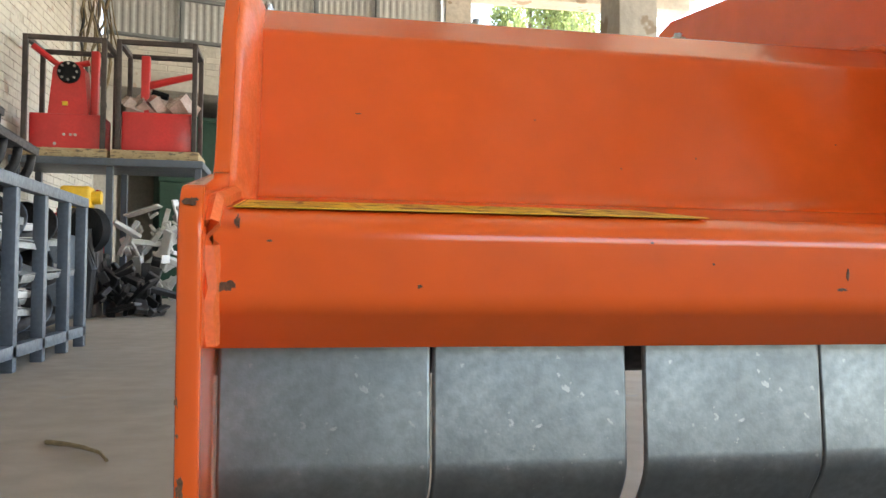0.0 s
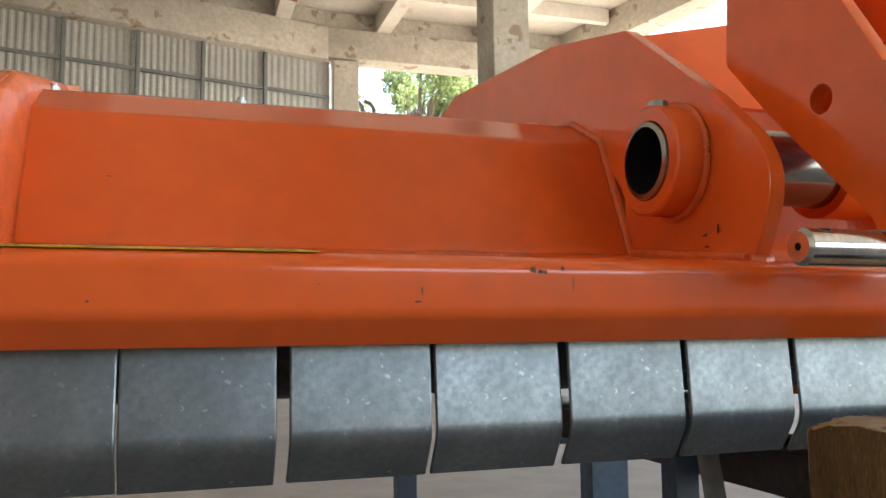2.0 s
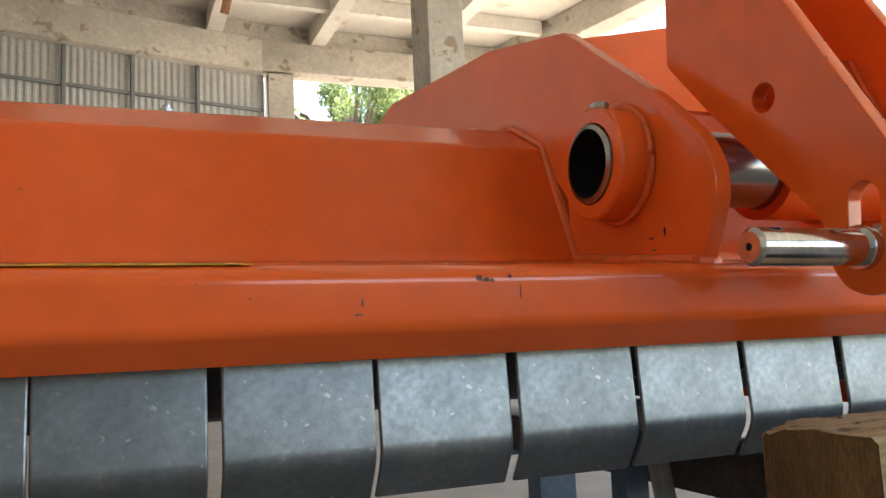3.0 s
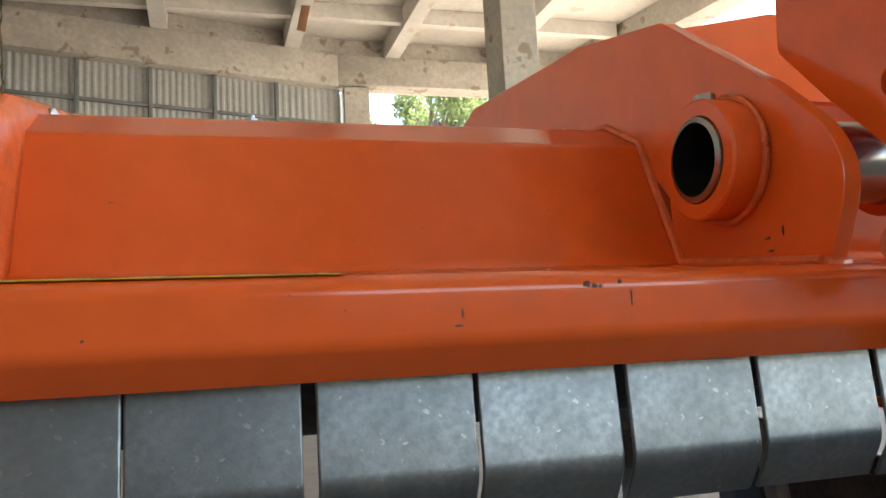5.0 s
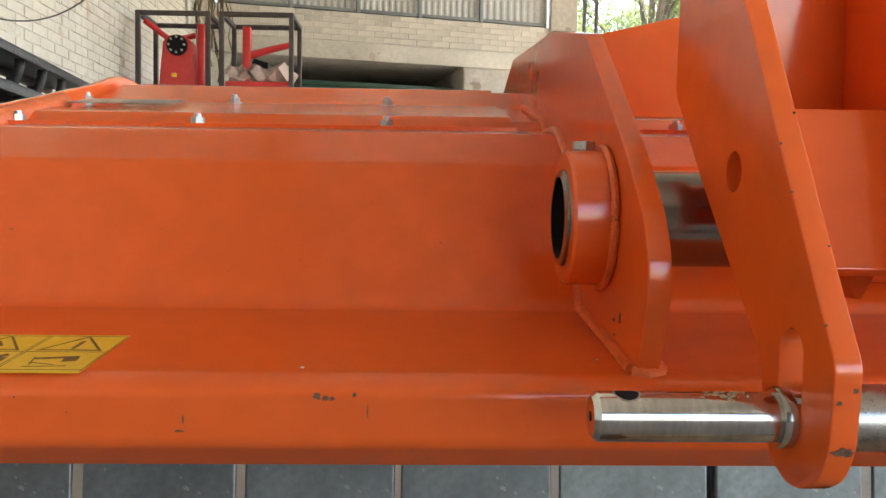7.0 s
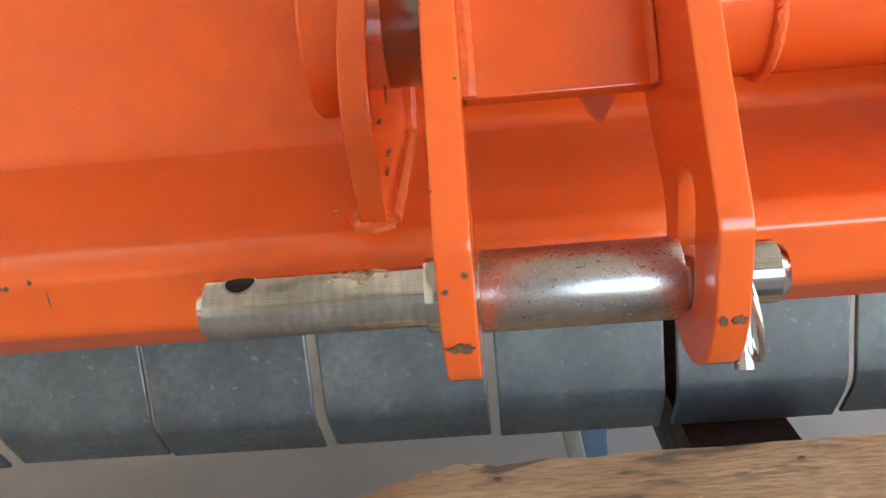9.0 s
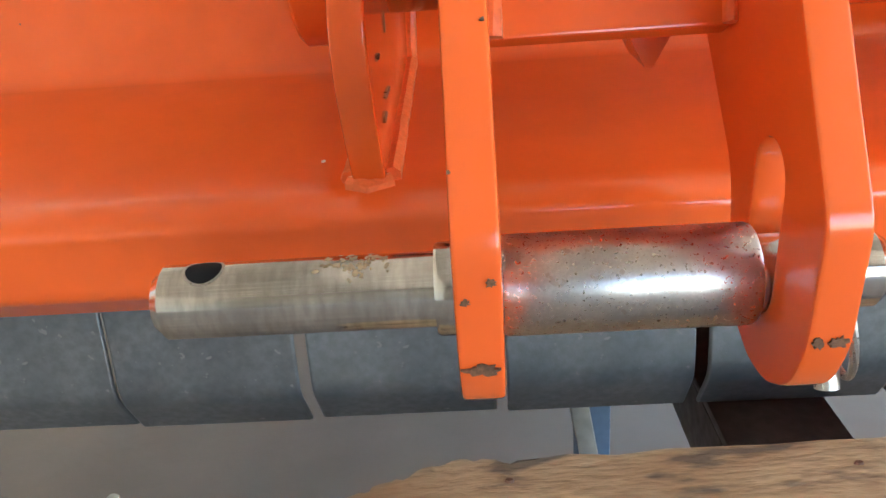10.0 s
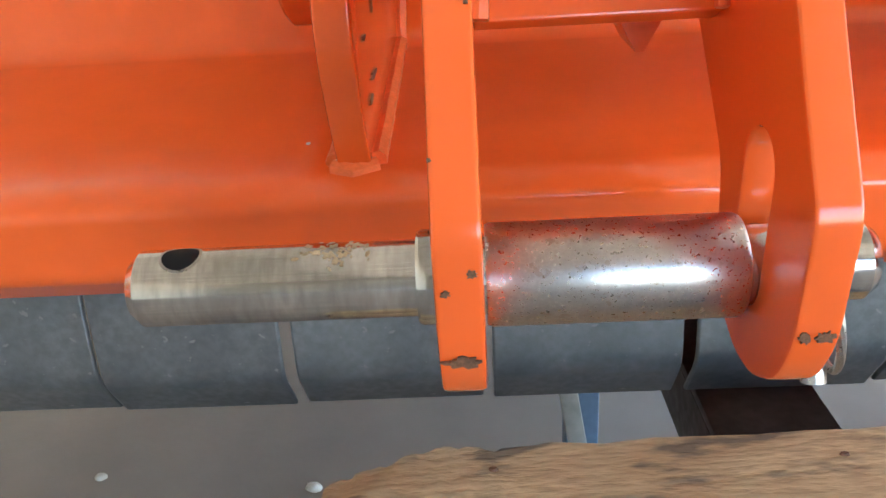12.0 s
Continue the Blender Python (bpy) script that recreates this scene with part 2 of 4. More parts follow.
def box(bm, x0, x1, y0, y1, z0, z1, m=None):
    vs = bmesh.ops.create_cube(bm, size=1)["verts"]
    bmesh.ops.transform(bm, verts=vs, matrix=Matrix.LocRotScale(((x0 + x1) / 2, (y0 + y1) / 2, (z0 + z1) / 2), None, (x1 - x0, y1 - y0, z1 - z0)))
    if m is not None:
        bmesh.ops.transform(bm, verts=vs, matrix=m)
    return vs


def block(x0, x1, y0, y1, z0, z1, bevel=0.003, seg=2, m=None):
    bm = bmesh.new()
    box(bm, x0, x1, y0, y1, z0, z1)
    if bevel:
        bmesh.ops.bevel(bm, geom=bm.edges[:], offset=bevel, segments=seg, profile=0.5, affect="EDGES")
    if m is not None:
        bmesh.ops.transform(bm, verts=bm.verts, matrix=m)
    return bm


def lathe(profile, axis_at, n=40):
    """Turns a closed (x, r) outline round an axis parallel to X through axis_at (y, z)."""
    bm = bmesh.new()
    rings = []
    for x, r in profile:
        rings.append([bm.verts.new((x, axis_at[0] + r * math.cos(2 * math.pi * i / n), axis_at[1] + r * math.sin(2 * math.pi * i / n))) for i in range(n)])
    for k in range(len(rings)):
        a, b = rings[k], rings[(k + 1) % len(rings)]
        for i in range(n):
            j = (i + 1) % n
            bm.faces.new((a[i], a[j], b[j], b[i]))
    return bm


def solid(profile, axis_at, n=40):
    """A turned bar: an open (x, r) outline, closed by its end discs."""
    bm = bmesh.new()
    rings = [[bm.verts.new((x, axis_at[0] + r * math.cos(2 * math.pi * i / n), axis_at[1] + r * math.sin(2 * math.pi * i / n))) for i in range(n)] for x, r in profile]
    for a, b in zip(rings, rings[1:]):
        for i in range(n):
            j = (i + 1) % n
            bm.faces.new((a[i], a[j], b[j], b[i]))
    bm.faces.new(rings[0])
    bm.faces.new(rings[-1])
    return bm


def rod(points, r, n=8, r1=None):
    """A round bar or cable along points."""
    bm = bmesh.new()
    pts = [Vector(p) for p in points]
    rings = []
    for i, p in enumerate(pts):
        d = (pts[min(i + 1, len(pts) - 1)] - pts[max(i - 1, 0)]).normalized()
        q = d.to_track_quat("Z", "Y")
        rr = r if r1 is None else r + (r1 - r) * i / (len(pts) - 1)
        rings.append([bm.verts.new(p + q @ Vector((rr * math.cos(2 * math.pi * j / n), rr * math.sin(2 * math.pi * j / n), 0))) for j in range(n)])
    for a, b in zip(rings, rings[1:]):
        for j in range(n):
            k = (j + 1) % n
            bm.faces.new((a[j], a[k], b[k], b[j]))
    bm.faces.new(rings[0])
    bm.faces.new(rings[-1])
    return bm


def bead(points, r, seed, n=7):
    """An uneven weld bead along points."""
    rng = random.Random(seed)
    pts = []
    for a, b in zip(points, points[1:]):
        a, b = Vector(a), Vector(b)
        k = max(2, int((b - a).length / (r * 1.6)))
        pts += [a.lerp(b, i / k) for i in range(k)]
    pts.append(Vector(points[-1]))
    pts = [p + Vector((rng.uniform(-1, 1), rng.uniform(-1, 1), rng.uniform(-1, 1))) * r * 0.07 for p in pts]
    bm = rod(pts, r, n)
    for v in bm.verts:
        v.co += Vector((rng.uniform(-1, 1), rng.uniform(-1, 1), rng.uniform(-1, 1))) * r * 0.035
    return bm


# ---- hall ----
floor = part("floor", block(-40, 90, -40, 120, -0.3, 0, 0), FLOOR)
tagged(floor, "dusty grey concrete floor with faint stains", "floor", kind="structure")
wl = part("wall_west", block(-2.95, -2.58, -9, 11.6, 0, 5.75, 0), MORTAR)
tagged(wl, "whitewashed brick side wall of the hall", "wall", kind="structure")
# unseen wall and header behind the camera, added to limit light and reflections
sw = block(-2.95, 1.6, -9.4, -9, 0, 5.75, 0)
box(sw, 1.6, 11.2, -9.4, -9, 4.4, 5.75)
ws = part("wall_south", sw, DIM)
tagged(ws, "unseen dark wall with a wide gap, added to shape the light", "wall", kind="structure")
ceiling = bmesh.new()
slab_ring = [[ceiling.verts.new((x, y, z)) for x, y in ((-2.95, -9.4), (11.6, -9.4), (6.9, 13.2), (-2.95, 13.2))] for z in (5.75, 5.9)]
ceiling.faces.new(slab_ring[0])
ceiling.faces.new(slab_ring[1])
for i in range(4):
    ceiling.faces.new((slab_ring[0][i - 1], slab_ring[0][i], slab_ring[1][i], slab_ring[1][i - 1]))
for i in range(13):
    y = -8.6 + i * 1.65
    box(ceiling, -2.9, 6.85, y - 0.07, y + 0.07, 5.5, 5.745)
for x in (-0.4, 1.6, 3.3, 5.2):
    box(ceiling, x - 0.12, x + 0.12, -9.3, 12.9, 5.42, 5.742)
ceiling = part("ceiling", ceiling, CEIL, smooth=0)
tagged(ceiling, "limed concrete slab ceiling with ribs", "ceiling", kind="structure")

# far wall: turned a little from the machine
FW = Matrix.Translation((-2.58, 11.3, 0)) @ Matrix.Rotation(math.atan2(1.2, 5.04), 4, "Z")
FL = math.hypot(1.2, 5.04)
fw = bmesh.new()
box(fw, 0, FL, 0, 0.35, 2.95, 3.62)
box(fw, 3.75, FL, 0, 0.35, 0, 2.95)
box(fw, 0, 0.3, 0.02, 0.35, 0, 2.95)
bmesh.ops.transform(fw, verts=fw.verts, matrix=FW)
wn_ = part("wall_north", fw, MORTAR, smooth=0)
tagged(wn_, "whitewashed brick end wall over a wide dark opening", "wall", kind="structure")


def column(x0, x1, y0, y1, top, label):
    ob = part("column", block(x0, x1, y0, y1, 0, top, 0.02), CONCRETE)
    return tagged(ob, label, "column", kind="structure")


column(2.46, 2.89, 12.45, 12.9, 4.9, "square whitewashed concrete column beside the opening")
column(3.12, 3.52, 6.95, 7.45, 5.42, "square worn concrete column carrying the roof")
column(9.6, 10.0, -3.0, -2.6, 5.25, "square concrete column at the open side of the hall")
beam = part("beam_north", block(-2.6, 2.46, -0.1, 0.4, 4.87, 5.42, 0.02), CONCRETE)
tagged(beam, "weathered concrete ring beam over the sheet gates", "beam", kind="structure")
beam.data.transform(FW @ Matrix.Translation((2.6, 0, 0)))
b2 = part("beam_opening", block(2.3, 6.7, 12.4, 12.85, 4.92, 5.42, 0.02), CONCRETE)
tagged(b2, "weathered concrete beam over the yard opening", "beam", kind="structure")
up = bmesh.new()
box(up, 0.0, 5.06, 0.06, 0.3, 5.425, 5.745, FW)
box(up, 2.32, 6.9, 12.55, 12.8, 5.425, 5.745)
uw = part("wall_above_beam", up, CONCRETE, smooth=0)
tagged(uw, "weathered concrete infill between ring beam and ceiling", "wall", kind="structure")
b3 = part("beam_east", block(-0.4, 0.05, -22.5, 0.0, 5.25, 5.745, 0.02, m=Matrix.Translation((6.9, 13.2, 0)) @ Matrix.Rotation(radians(11.6), 4, "Z")), CONCRETE)
tagged(b3, "concrete edge beam along the open side", "beam", kind="structure")

# ---- mower ----
mower = thing("flail_mower", "orange flail mower with galvanised front flaps on a blue stand", "mower")
LEN = 1.27
HOOD = [(-0.020, 0.421), (-0.046, 0.440), (-0.049, 0.4740), (-0.036, 0.4810), (0.151, 0.5020), (0.204, 0.6258), (0.267, 0.6600), (0.304, 0.6670), (0.345, 0.6685), (0.372, 0.684), (0.545, 0.721), (0.64, 0.758), (0.72, 0.760), (0.86, 0.690), (0.965, 0.55), (0.975, 0.36)]
hood = part("hood", sheet(fillet(HOOD, [0, 0.006, 0.006, 0.009, 0.012, 0.005, 0.005, 0.005, 0.006, 0.006, 0.006, 0.01, 0.02, 0.03, 0.04, 0], 6), 0.004, LEN - 0.003, 0.006), ORANGE, mower)
LID = [(0.308, 0.6708), (0.345, 0.6724), (0.367, 0.6885), (0.545, 0.7245), (0.64, 0.7615), (0.72, 0.7635), (0.86, 0.695), (0.97, 0.55), (0.98, 0.36)]
for xa, xb in ((0.012, 0.530), (0.66, LEN - 0.006)):
    part("lid", sheet(fillet(LID, [0, 0.005, 0.006, 0.006, 0.01, 0.02, 0.03, 0.04, 0], 5), xa, xb, 0.0035), ORANGE, mower)
END = [(-0.062, 0.350), (-0.066, 0.474), (-0.060, 0.4875), (0.077, 0.5085), (0.087, 0.531), (0.109, 0.590), (0.134, 0.625), (0.184, 0.652), (0.285, 0.679), (0.46, 0.7225), (0.55, 0.7450), (0.64, 0.773), (0.73, 0.777), (0.88, 0.71), (0.99, 0.56), (1.0, 0.30), (0.072, 0.304)]
for xa, xb in ((-0.0045, 0.0048), (LEN - 0.003, LEN + 0.0075)):
    part("end_plate", slab(fillet(END, [0.004, 0.006, 0.008, 0.008, 0.01, 0.02, 0.02, 0.03, 0.03, 0.03, 0.03, 0.03, 0.04, 0.04, 0.05, 0.02, 0.01], 5), xa, xb, 0.0018), ORANGE, mower)
WELD_LINE = [(-0.036, 0.4825), (0.147, 0.5035), (0.202, 0.6275), (0.266, 0.6625), (0.304, 0.6690), (0.345, 0.6705), (0.370, 0.687), (0.545, 0.7235)]
part("weld_bead", bead([(0.0058, -0.045, 0.425), (0.0058, -0.0475, 0.440), (0.0058, -0.0505, 0.473), (0.0066, -0.036, 0.4825), (0.0066, 0.09, 0.4985)], 0.0046, 3), WELD, mower)


def fillet_weld(edge, root, xe, xr, seed):
    """A ground fillet weld between the edge of a plate and the sheet behind it."""
    rng = random.Random(seed)
    bm = bmesh.new()
    prev = None
    for (ya, za), (yb, zb), k0 in [(e, r, i) for i, (e, r) in enumerate(zip(edge, root))]:
        ahead = min(k0 + 1, len(edge) - 1)
        for step in range(9 if ahead > k0 else 1):
            t = step / 9
            e = Vector((xe, ya, za)).lerp(Vector((xe, *edge[ahead])), t)
            r = Vector((xr, yb, zb)).lerp(Vector((xr, *root[ahead])), t)
            row = []
            for j in range(9):
                u = j / 8
                p = e.lerp(r, u)
                p.x += 0.0035 * math.sin(math.pi * min(1, u * 1.25)) + rng.uniform(-0.00022, 0.00022)
                row.append(bm.verts.new(p))
            if prev:
                for j in range(8):
                    bm.faces.new((prev[j], prev[j + 1], row[j + 1], row[j]))
            prev = row
    return bm


fw_ = part("weld_bead", fillet_weld([(0.058, 0.4925), (0.074, 0.5035), (0.089, 0.531), (0.111, 0.590), (0.136, 0.6235), (0.186, 0.6505), (0.287, 0.6775), (0.46, 0.7205)],
                                    [(0.110, 0.4970), (0.146, 0.5005), (0.162, 0.527), (0.187, 0.585), (0.204, 0.623), (0.263, 0.656), (0.304, 0.665), (0.46, 0.7035)], 0.0042, 0.0160, 13), WELD, mower, smooth=180)
thick = fw_.modifiers.new("thickness", "SOLIDIFY")
thick.thickness, thick.offset = 0.002, 0

# front flaps, hung behind the flange
FLAP = fillet([(0.0095, 0.432), (0.0035, 0.357), (0.0215, 0.3285)], [0, 0.008, 0], 5)
flap_bm = sheet(FLAP, 0.0, 0.0995, 0.0032)
flap_me = None
rng = random.Random(5)
FLAP_X = [(0.0052, 0.0, 0.0), (0.1052, 0.001, -0.001), (0.2128, -0.002, 0.0), (0.3178, 0.001, -0.001), (0.4208, 0.0, 0.0), (0.5272, 0.0015, 0.0), (0.6322, 0.0, -0.001), (0.7372, -0.001, 0.0), (0.8422, 0.0, 0.0), (0.9472, 0.001, 0.0), (1.0522, 0.0, 0.0), (1.1572, 0.0, 0.0)]
for x, dy, dz in FLAP_X:
    if flap_me is None:
        ob = part("front_flap", flap_bm, GALV, mower, "galvanised folded steel flap")
        bev = ob.modifiers.new("edge", "BEVEL")
        bev.width, bev.segments, bev.limit_method, bev.angle_limit = 0.0022, 3, "ANGLE", radians(60)
        ob.modifiers.new("flat_faces", "WEIGHTED_NORMAL").keep_sharp = True
        flap_me = ob.data
    else:
        ob = new("front_flap", flap_me)
        ob.parent = mower
        ob["label"] = "galvanised folded steel flap"
        bev = ob.modifiers.new("edge", "BEVEL")
        bev.width, bev.segments, bev.limit_method, bev.angle_limit = 0.0022, 3, "ANGLE", radians(60)
        ob.modifiers.new("flat_faces", "WEIGHTED_NORMAL").keep_sharp = True
    ob.location = (x, dy, dz)
    ob.rotation_euler = (rng.uniform(-0.006, 0.006), rng.uniform(-0.003, 0.003), 0)
part("flap_rod", rod([(0, 0.022, 0.434), (LEN, 0.022, 0.434)], 0.006, 12), DARKSTEEL, mower)
part("rotor", solid([(0.02, 0.11), (LEN - 0.02, 0.11)], (0.45, 0.46), 32), DARKSTEEL, mower, "dark steel rotor drum under the hood")

# bracket plate with the bearing boss
PB = [(-0.030, 0.4820), (-0.040, 0.500), (-0.052, 0.529), (-0.053, 0.552), (-0.040, 0.579), (0.010, 0.626), (0.149, 0.7315), (0.322, 0.7735), (0.690, 0.8145), (0.93, 0.765), (1.0, 0.70), (0.72, 0.745), (0.36, 0.66), (0.21, 0.618), (0.16, 0.565), (0.16, 0.503)]
AX = (0.0687, 0.5785)


def bracket_plate(x0, x1):
    ob = part("bracket_plate", slab(fillet(PB, [0.002, 0.012, 0.02, 0.015, 0.015, 0.004, 0.004, 0.004, 0.004, 0.004, 0, 0, 0, 0, 0, 0], 5), x0, x1, 0.0015, holes=[circle(AX[0], AX[1], 0.0345)]), ORANGE, mower)
    return ob


for x0 in (0.567, 1.02):
    bracket_plate(x0, x0 + 0.0148)
boss = part("bearing_boss", lathe([(0.566, 0.036), (0.566, 0.0495), (0.5385, 0.0495), (0.5365, 0.0475), (0.5365, 0.036)], AX, 64), ORANGE, mower)
part("slide_tube", lathe([(0.5330, 0.0302), (0.5345, 0.0345), (0.5365, 0.0352), (1.05, 0.0352), (1.05, 0.0302)], AX, 64), CHROME, mower, "chromed hollow slide tube")
# black liner: shade of the hollow tube put into colour
part("bore", lathe([(0.70, 0.0), (0.70, 0.0297), (0.5336, 0.0297), (0.5336, 0.0303), (0.71, 0.0303), (0.71, 0.0)], AX, 48), BLACK, mower, "black liner that paints the shade inside the tube")


def bolt(at, r, h, parent, normal=(0, 0, 1), washer=True, stud=0.004, name="bolt"):
    bm = bmesh.new()
    if washer:
        bmesh.ops.create_cone(bm, cap_ends=True, segments=20, radius1=r * 1.35, radius2=r * 1.35, depth=h * 0.2, matrix=Matrix.Translation((0, 0, h * 0.1)))
    bmesh.ops.create_cone(bm, cap_ends=True, segments=6, radius1=r, radius2=r * 0.97, depth=h * 0.8, matrix=Matrix.Translation((0, 0, h * 0.6)))
    if stud:
        bmesh.ops.create_cone(bm, cap_ends=True, segments=14, radius1=r * 0.55, radius2=r * 0.48, depth=stud, matrix=Matrix.Translation((0, 0, h + stud / 2)))
    q = Vector(normal).to_track_quat("Z", "Y").to_matrix().to_4x4()
    bmesh.ops.transform(bm, verts=bm.verts, matrix=Matrix.Translation(at) @ q)
    return part(name, bm, ZINC, parent, "zinc-plated hexagon nut")


bolt((0.552, AX[0] + 0.003, AX[1] + 0.0485), 0.0088, 0.0075, mower, stud=0, washer=False)
for x in (0.004, 0.2, 0.396, 0.70, 0.9, 1.1):
    bolt((x + 0.012 if x < 0.01 else x, 0.328, 0.6700), 0.0074, 0.0088, mower, normal=(0, -0.06, 1), stud=0.004)
    bolt((x + 0.001 if x < 0.01 else x - 0.008, 0.533, 0.7212), 0.0068, 0.0078, mower, normal=(0, -0.2, 0.97), stud=0.004)
part("maker_plate", block(0.022, 0.142, 0.43, 0.497, 0, 0.0012, 0.0004, 1, Matrix.Translation((0, 0.465, 0.7124)) @ Matrix.Rotation(math.atan(0.208), 4, "X") @ Matrix.Translation((0, -0.465, 0))), ZINC, mower, "blank aluminium maker's plate")
# plate welds
part("weld_bead", bead([(0.5650, -0.026, 0.4840)] + [(0.5658, y, z) for y, z in WELD_LINE[1:]], 0.0040, 4), WELD, mower)
part("weld_bead", bead([(0.5838, -0.026, 0.4840)] + [(0.5838, y, z) for y, z in WELD_LINE[1:3]], 0.0046, 6), WELD, mower)
part("weld_bead", bead([(0.565, -0.029, 0.4825), (0.574, -0.0325, 0.4815), (0.584, -0.028, 0.4825)], 0.0042, 16), WELD, mower)
part("weld_bead", bead([(0.564, AX[0] + 0.051 * math.cos(a / 10), AX[1] + 0.051 * math.sin(a / 10)) for a in range(-10, 54)], 0.0030, 5), WELD, mower)

# hitch lugs
LUG = [(-0.103, 0.504), (-0.107, 0.470), (-0.118, 0.4545), (-0.134, 0.4480), (-0.150, 0.4490), (-0.168, 0.4585), (-0.1775, 0.476), (-0.181, 0.514), (-0.165, 0.540), (-0.070, 0.700), (-0.045, 0.745), (-0.045, 1.0), (0.000, 1.0), (0.004, 0.829), (0.014, 0.764), (0.047, 0.760), (0.054, 0.668), (0.0, 0.607)]
SLOT = [(-0.138 + 0.0125 * math.cos(a), 0.5125 + 0.0125 * math.sin(a)) for a in [math.pi * i / 12 for i in range(13)]] + [(-0.136 + 0.0125 * math.cos(a), 0.4807 + 0.0125 * math.sin(a)) for a in [math.pi + math.pi * i / 12 for i in range(13)]]
PIN = (-0.1357, 0.4807)
for xa, xb in ((0.614, 0.6272), (0.7085, 0.7210)):
    part("hitch_lug", slab(fillet(LUG, [0.01, 0.01, 0.006, 0.006, 0.006, 0.008, 0.008, 0.006, 0.008, 0.004, 0.004, 0, 0, 0.004, 0.004, 0.004, 0.006, 0.006], 4), xa, xb, 0.0014, holes=[circle(-0.058, 0.606, 0.0115), SLOT]), ORANGE, mower)

pin = part("hitch_pin", solid([(0.5165, 0.0098), (0.5195, 0.0123), (0.6070, 0.0123), (0.6070, 0.0146), (0.6082, 0.0152), (0.6135, 0.0152), (0.6135, 0.0125), (0.7425, 0.0125), (0.7427, 0.0123), (0.7460, 0.0100), (0.7463, 0.0095)], PIN, 56), STEEL, mower, "turned steel hitch pin with a drilled end")
# black disc on the pin end paints the centre hole's shade
part("pin_bore", lathe([(0.5163, 0.0), (0.5163, 0.0026), (0.5175, 0.0026), (0.5175, 0.0)], PIN, 16), BLACK, pin, "small black disc for the shade in the centre hole")


def on_pin(x0, ang0, r0, r1, lift, n=28):
    """A round patch laid on the pin, r0 to r1 from its middle."""
    bm = bmesh.new()
    rings = []
    for r in [r0 + (r1 - r0) * k / 4 for k in range(5)]:
        ring = []
        for i in range(n):
            a = 2 * math.pi * i / n
            th = ang0 + r * math.sin(a) / 0.0123
            ring.append(bm.verts.new((x0 + r * math.cos(a), PIN[0] + (0.0123 + lift) * math.cos(th), PIN[1] + (0.0123 + lift) * math.sin(th))))
        rings.append(ring)
    for a, b in zip(rings, rings[1:]):
        for i in range(n):
            j = (i + 1) % n
            bm.faces.new((a[i], a[j], b[j], b[i]))
    if r0 < 0.001:
        bm.faces.new(rings[0])
    return bm


# cross hole is not cut: a black patch paints its shade
part("cross_hole", on_pin(0.5335, radians(101), 0.0004, 0.0058, 0.00012), BLACK, pin, "black patch for the shade in the drilled cross hole")
part("hole_rim", on_pin(0.5335, radians(101), 0.0059, 0.0068, 0.0001), ZINC, pin, "bright countersunk rim")
rng = random.Random(17)
clay = bmesh.new()
for i in range(70):
    ang = radians(rng.gauss(106, 16))
    cx = 0.5815 + rng.gauss(0, 0.0055)
    at = Vector((cx, PIN[0] + 0.01235 * math.cos(ang), PIN[1] + 0.01235 * math.sin(ang)))
    q = Vector((0, math.cos(ang), math.sin(ang))).to_track_quat("Z", "Y").to_matrix().to_4x4()
    bmesh.ops.create_icosphere(clay, subdivisions=1, radius=rng.uniform(0.0003, 0.0011), matrix=Matrix.Translation(at) @ q @ Matrix.Rotation(rng.uniform(0, 3), 4, "Z") @ Matrix.Diagonal((1.5, 0.8, 0.16, 1)))
part("dried_clay", clay, CLAY, pin, "thin crust of dried clay")
part("spacer_tube", lathe([(0.6282, 0.0127), (0.6282, 0.0158), (0.6295, 0.0164), (0.7045, 0.0164), (0.7058, 0.0158), (0.7058, 0.0127)], PIN, 56), RAWTUBE, mower, "raw steel spacer tube")
clip = part("linch_pin", rod([(0.7268, PIN[0] + 0.002, PIN[1] + 0.0185), (0.7268, PIN[0] - 0.018, PIN[1] - 0.0325)], 0.0038, 14), ZINC, mower, "zinc linch pin through the hitch pin")
part("ring", rod([(0.7298 + 0.003 * math.sin(a), PIN[0] - 0.0135 - 0.011 * math.cos(a), PIN[1] - 0.0125 - 0.0175 * math.sin(a)) for a in [2 * math.pi * i / 28 for i in range(29)]], 0.0014, 8), ZINC, clip, "sprung wire ring")

# cross members of the headstock
XP = Matrix.Translation((0, -0.096, 0.5517)) @ Matrix.Rotation(radians(-22), 4, "X")
part("cross_plate", block(0.6274, 0.7083, 0, 0.012, 0, 0.099, 0.0015, m=XP), ORANGE, mower)
part("weld_bead", bead([(0.6292, -0.098, 0.553), (0.6292, -0.061, 0.642)], 0.004, 8), WELD, mower)
part("weld_bead", bead([(0.7066, -0.098, 0.553), (0.7066, -0.061, 0.642)], 0.0026, 9), WELD, mower)
BP = [(0.575, 0.665), (0.5832, 0.741), (0.75, 0.783), (0.9, 0.783), (0.9, 0.665)]
bp = bmesh.new()
fr = [bp.verts.new((x, 0.178 + (z - 0.70) * 0.5, z)) for x, z in BP]
face = bp.faces.new(fr)
ext = bmesh.ops.extrude_face_region(bp, geom=[face])
bmesh.ops.translate(bp, verts=[v for v in ext["geom"] if isinstance(v, bmesh.types.BMVert)], vec=(0, 0.012, 0))
part("wing_plate", bp, ORANGE, mower, smooth=0)
part("back_plate", block(0.6274, 0.7083, 0.0, 0.012, 0.61, 1.0, 0.0015), ORANGE, mower)
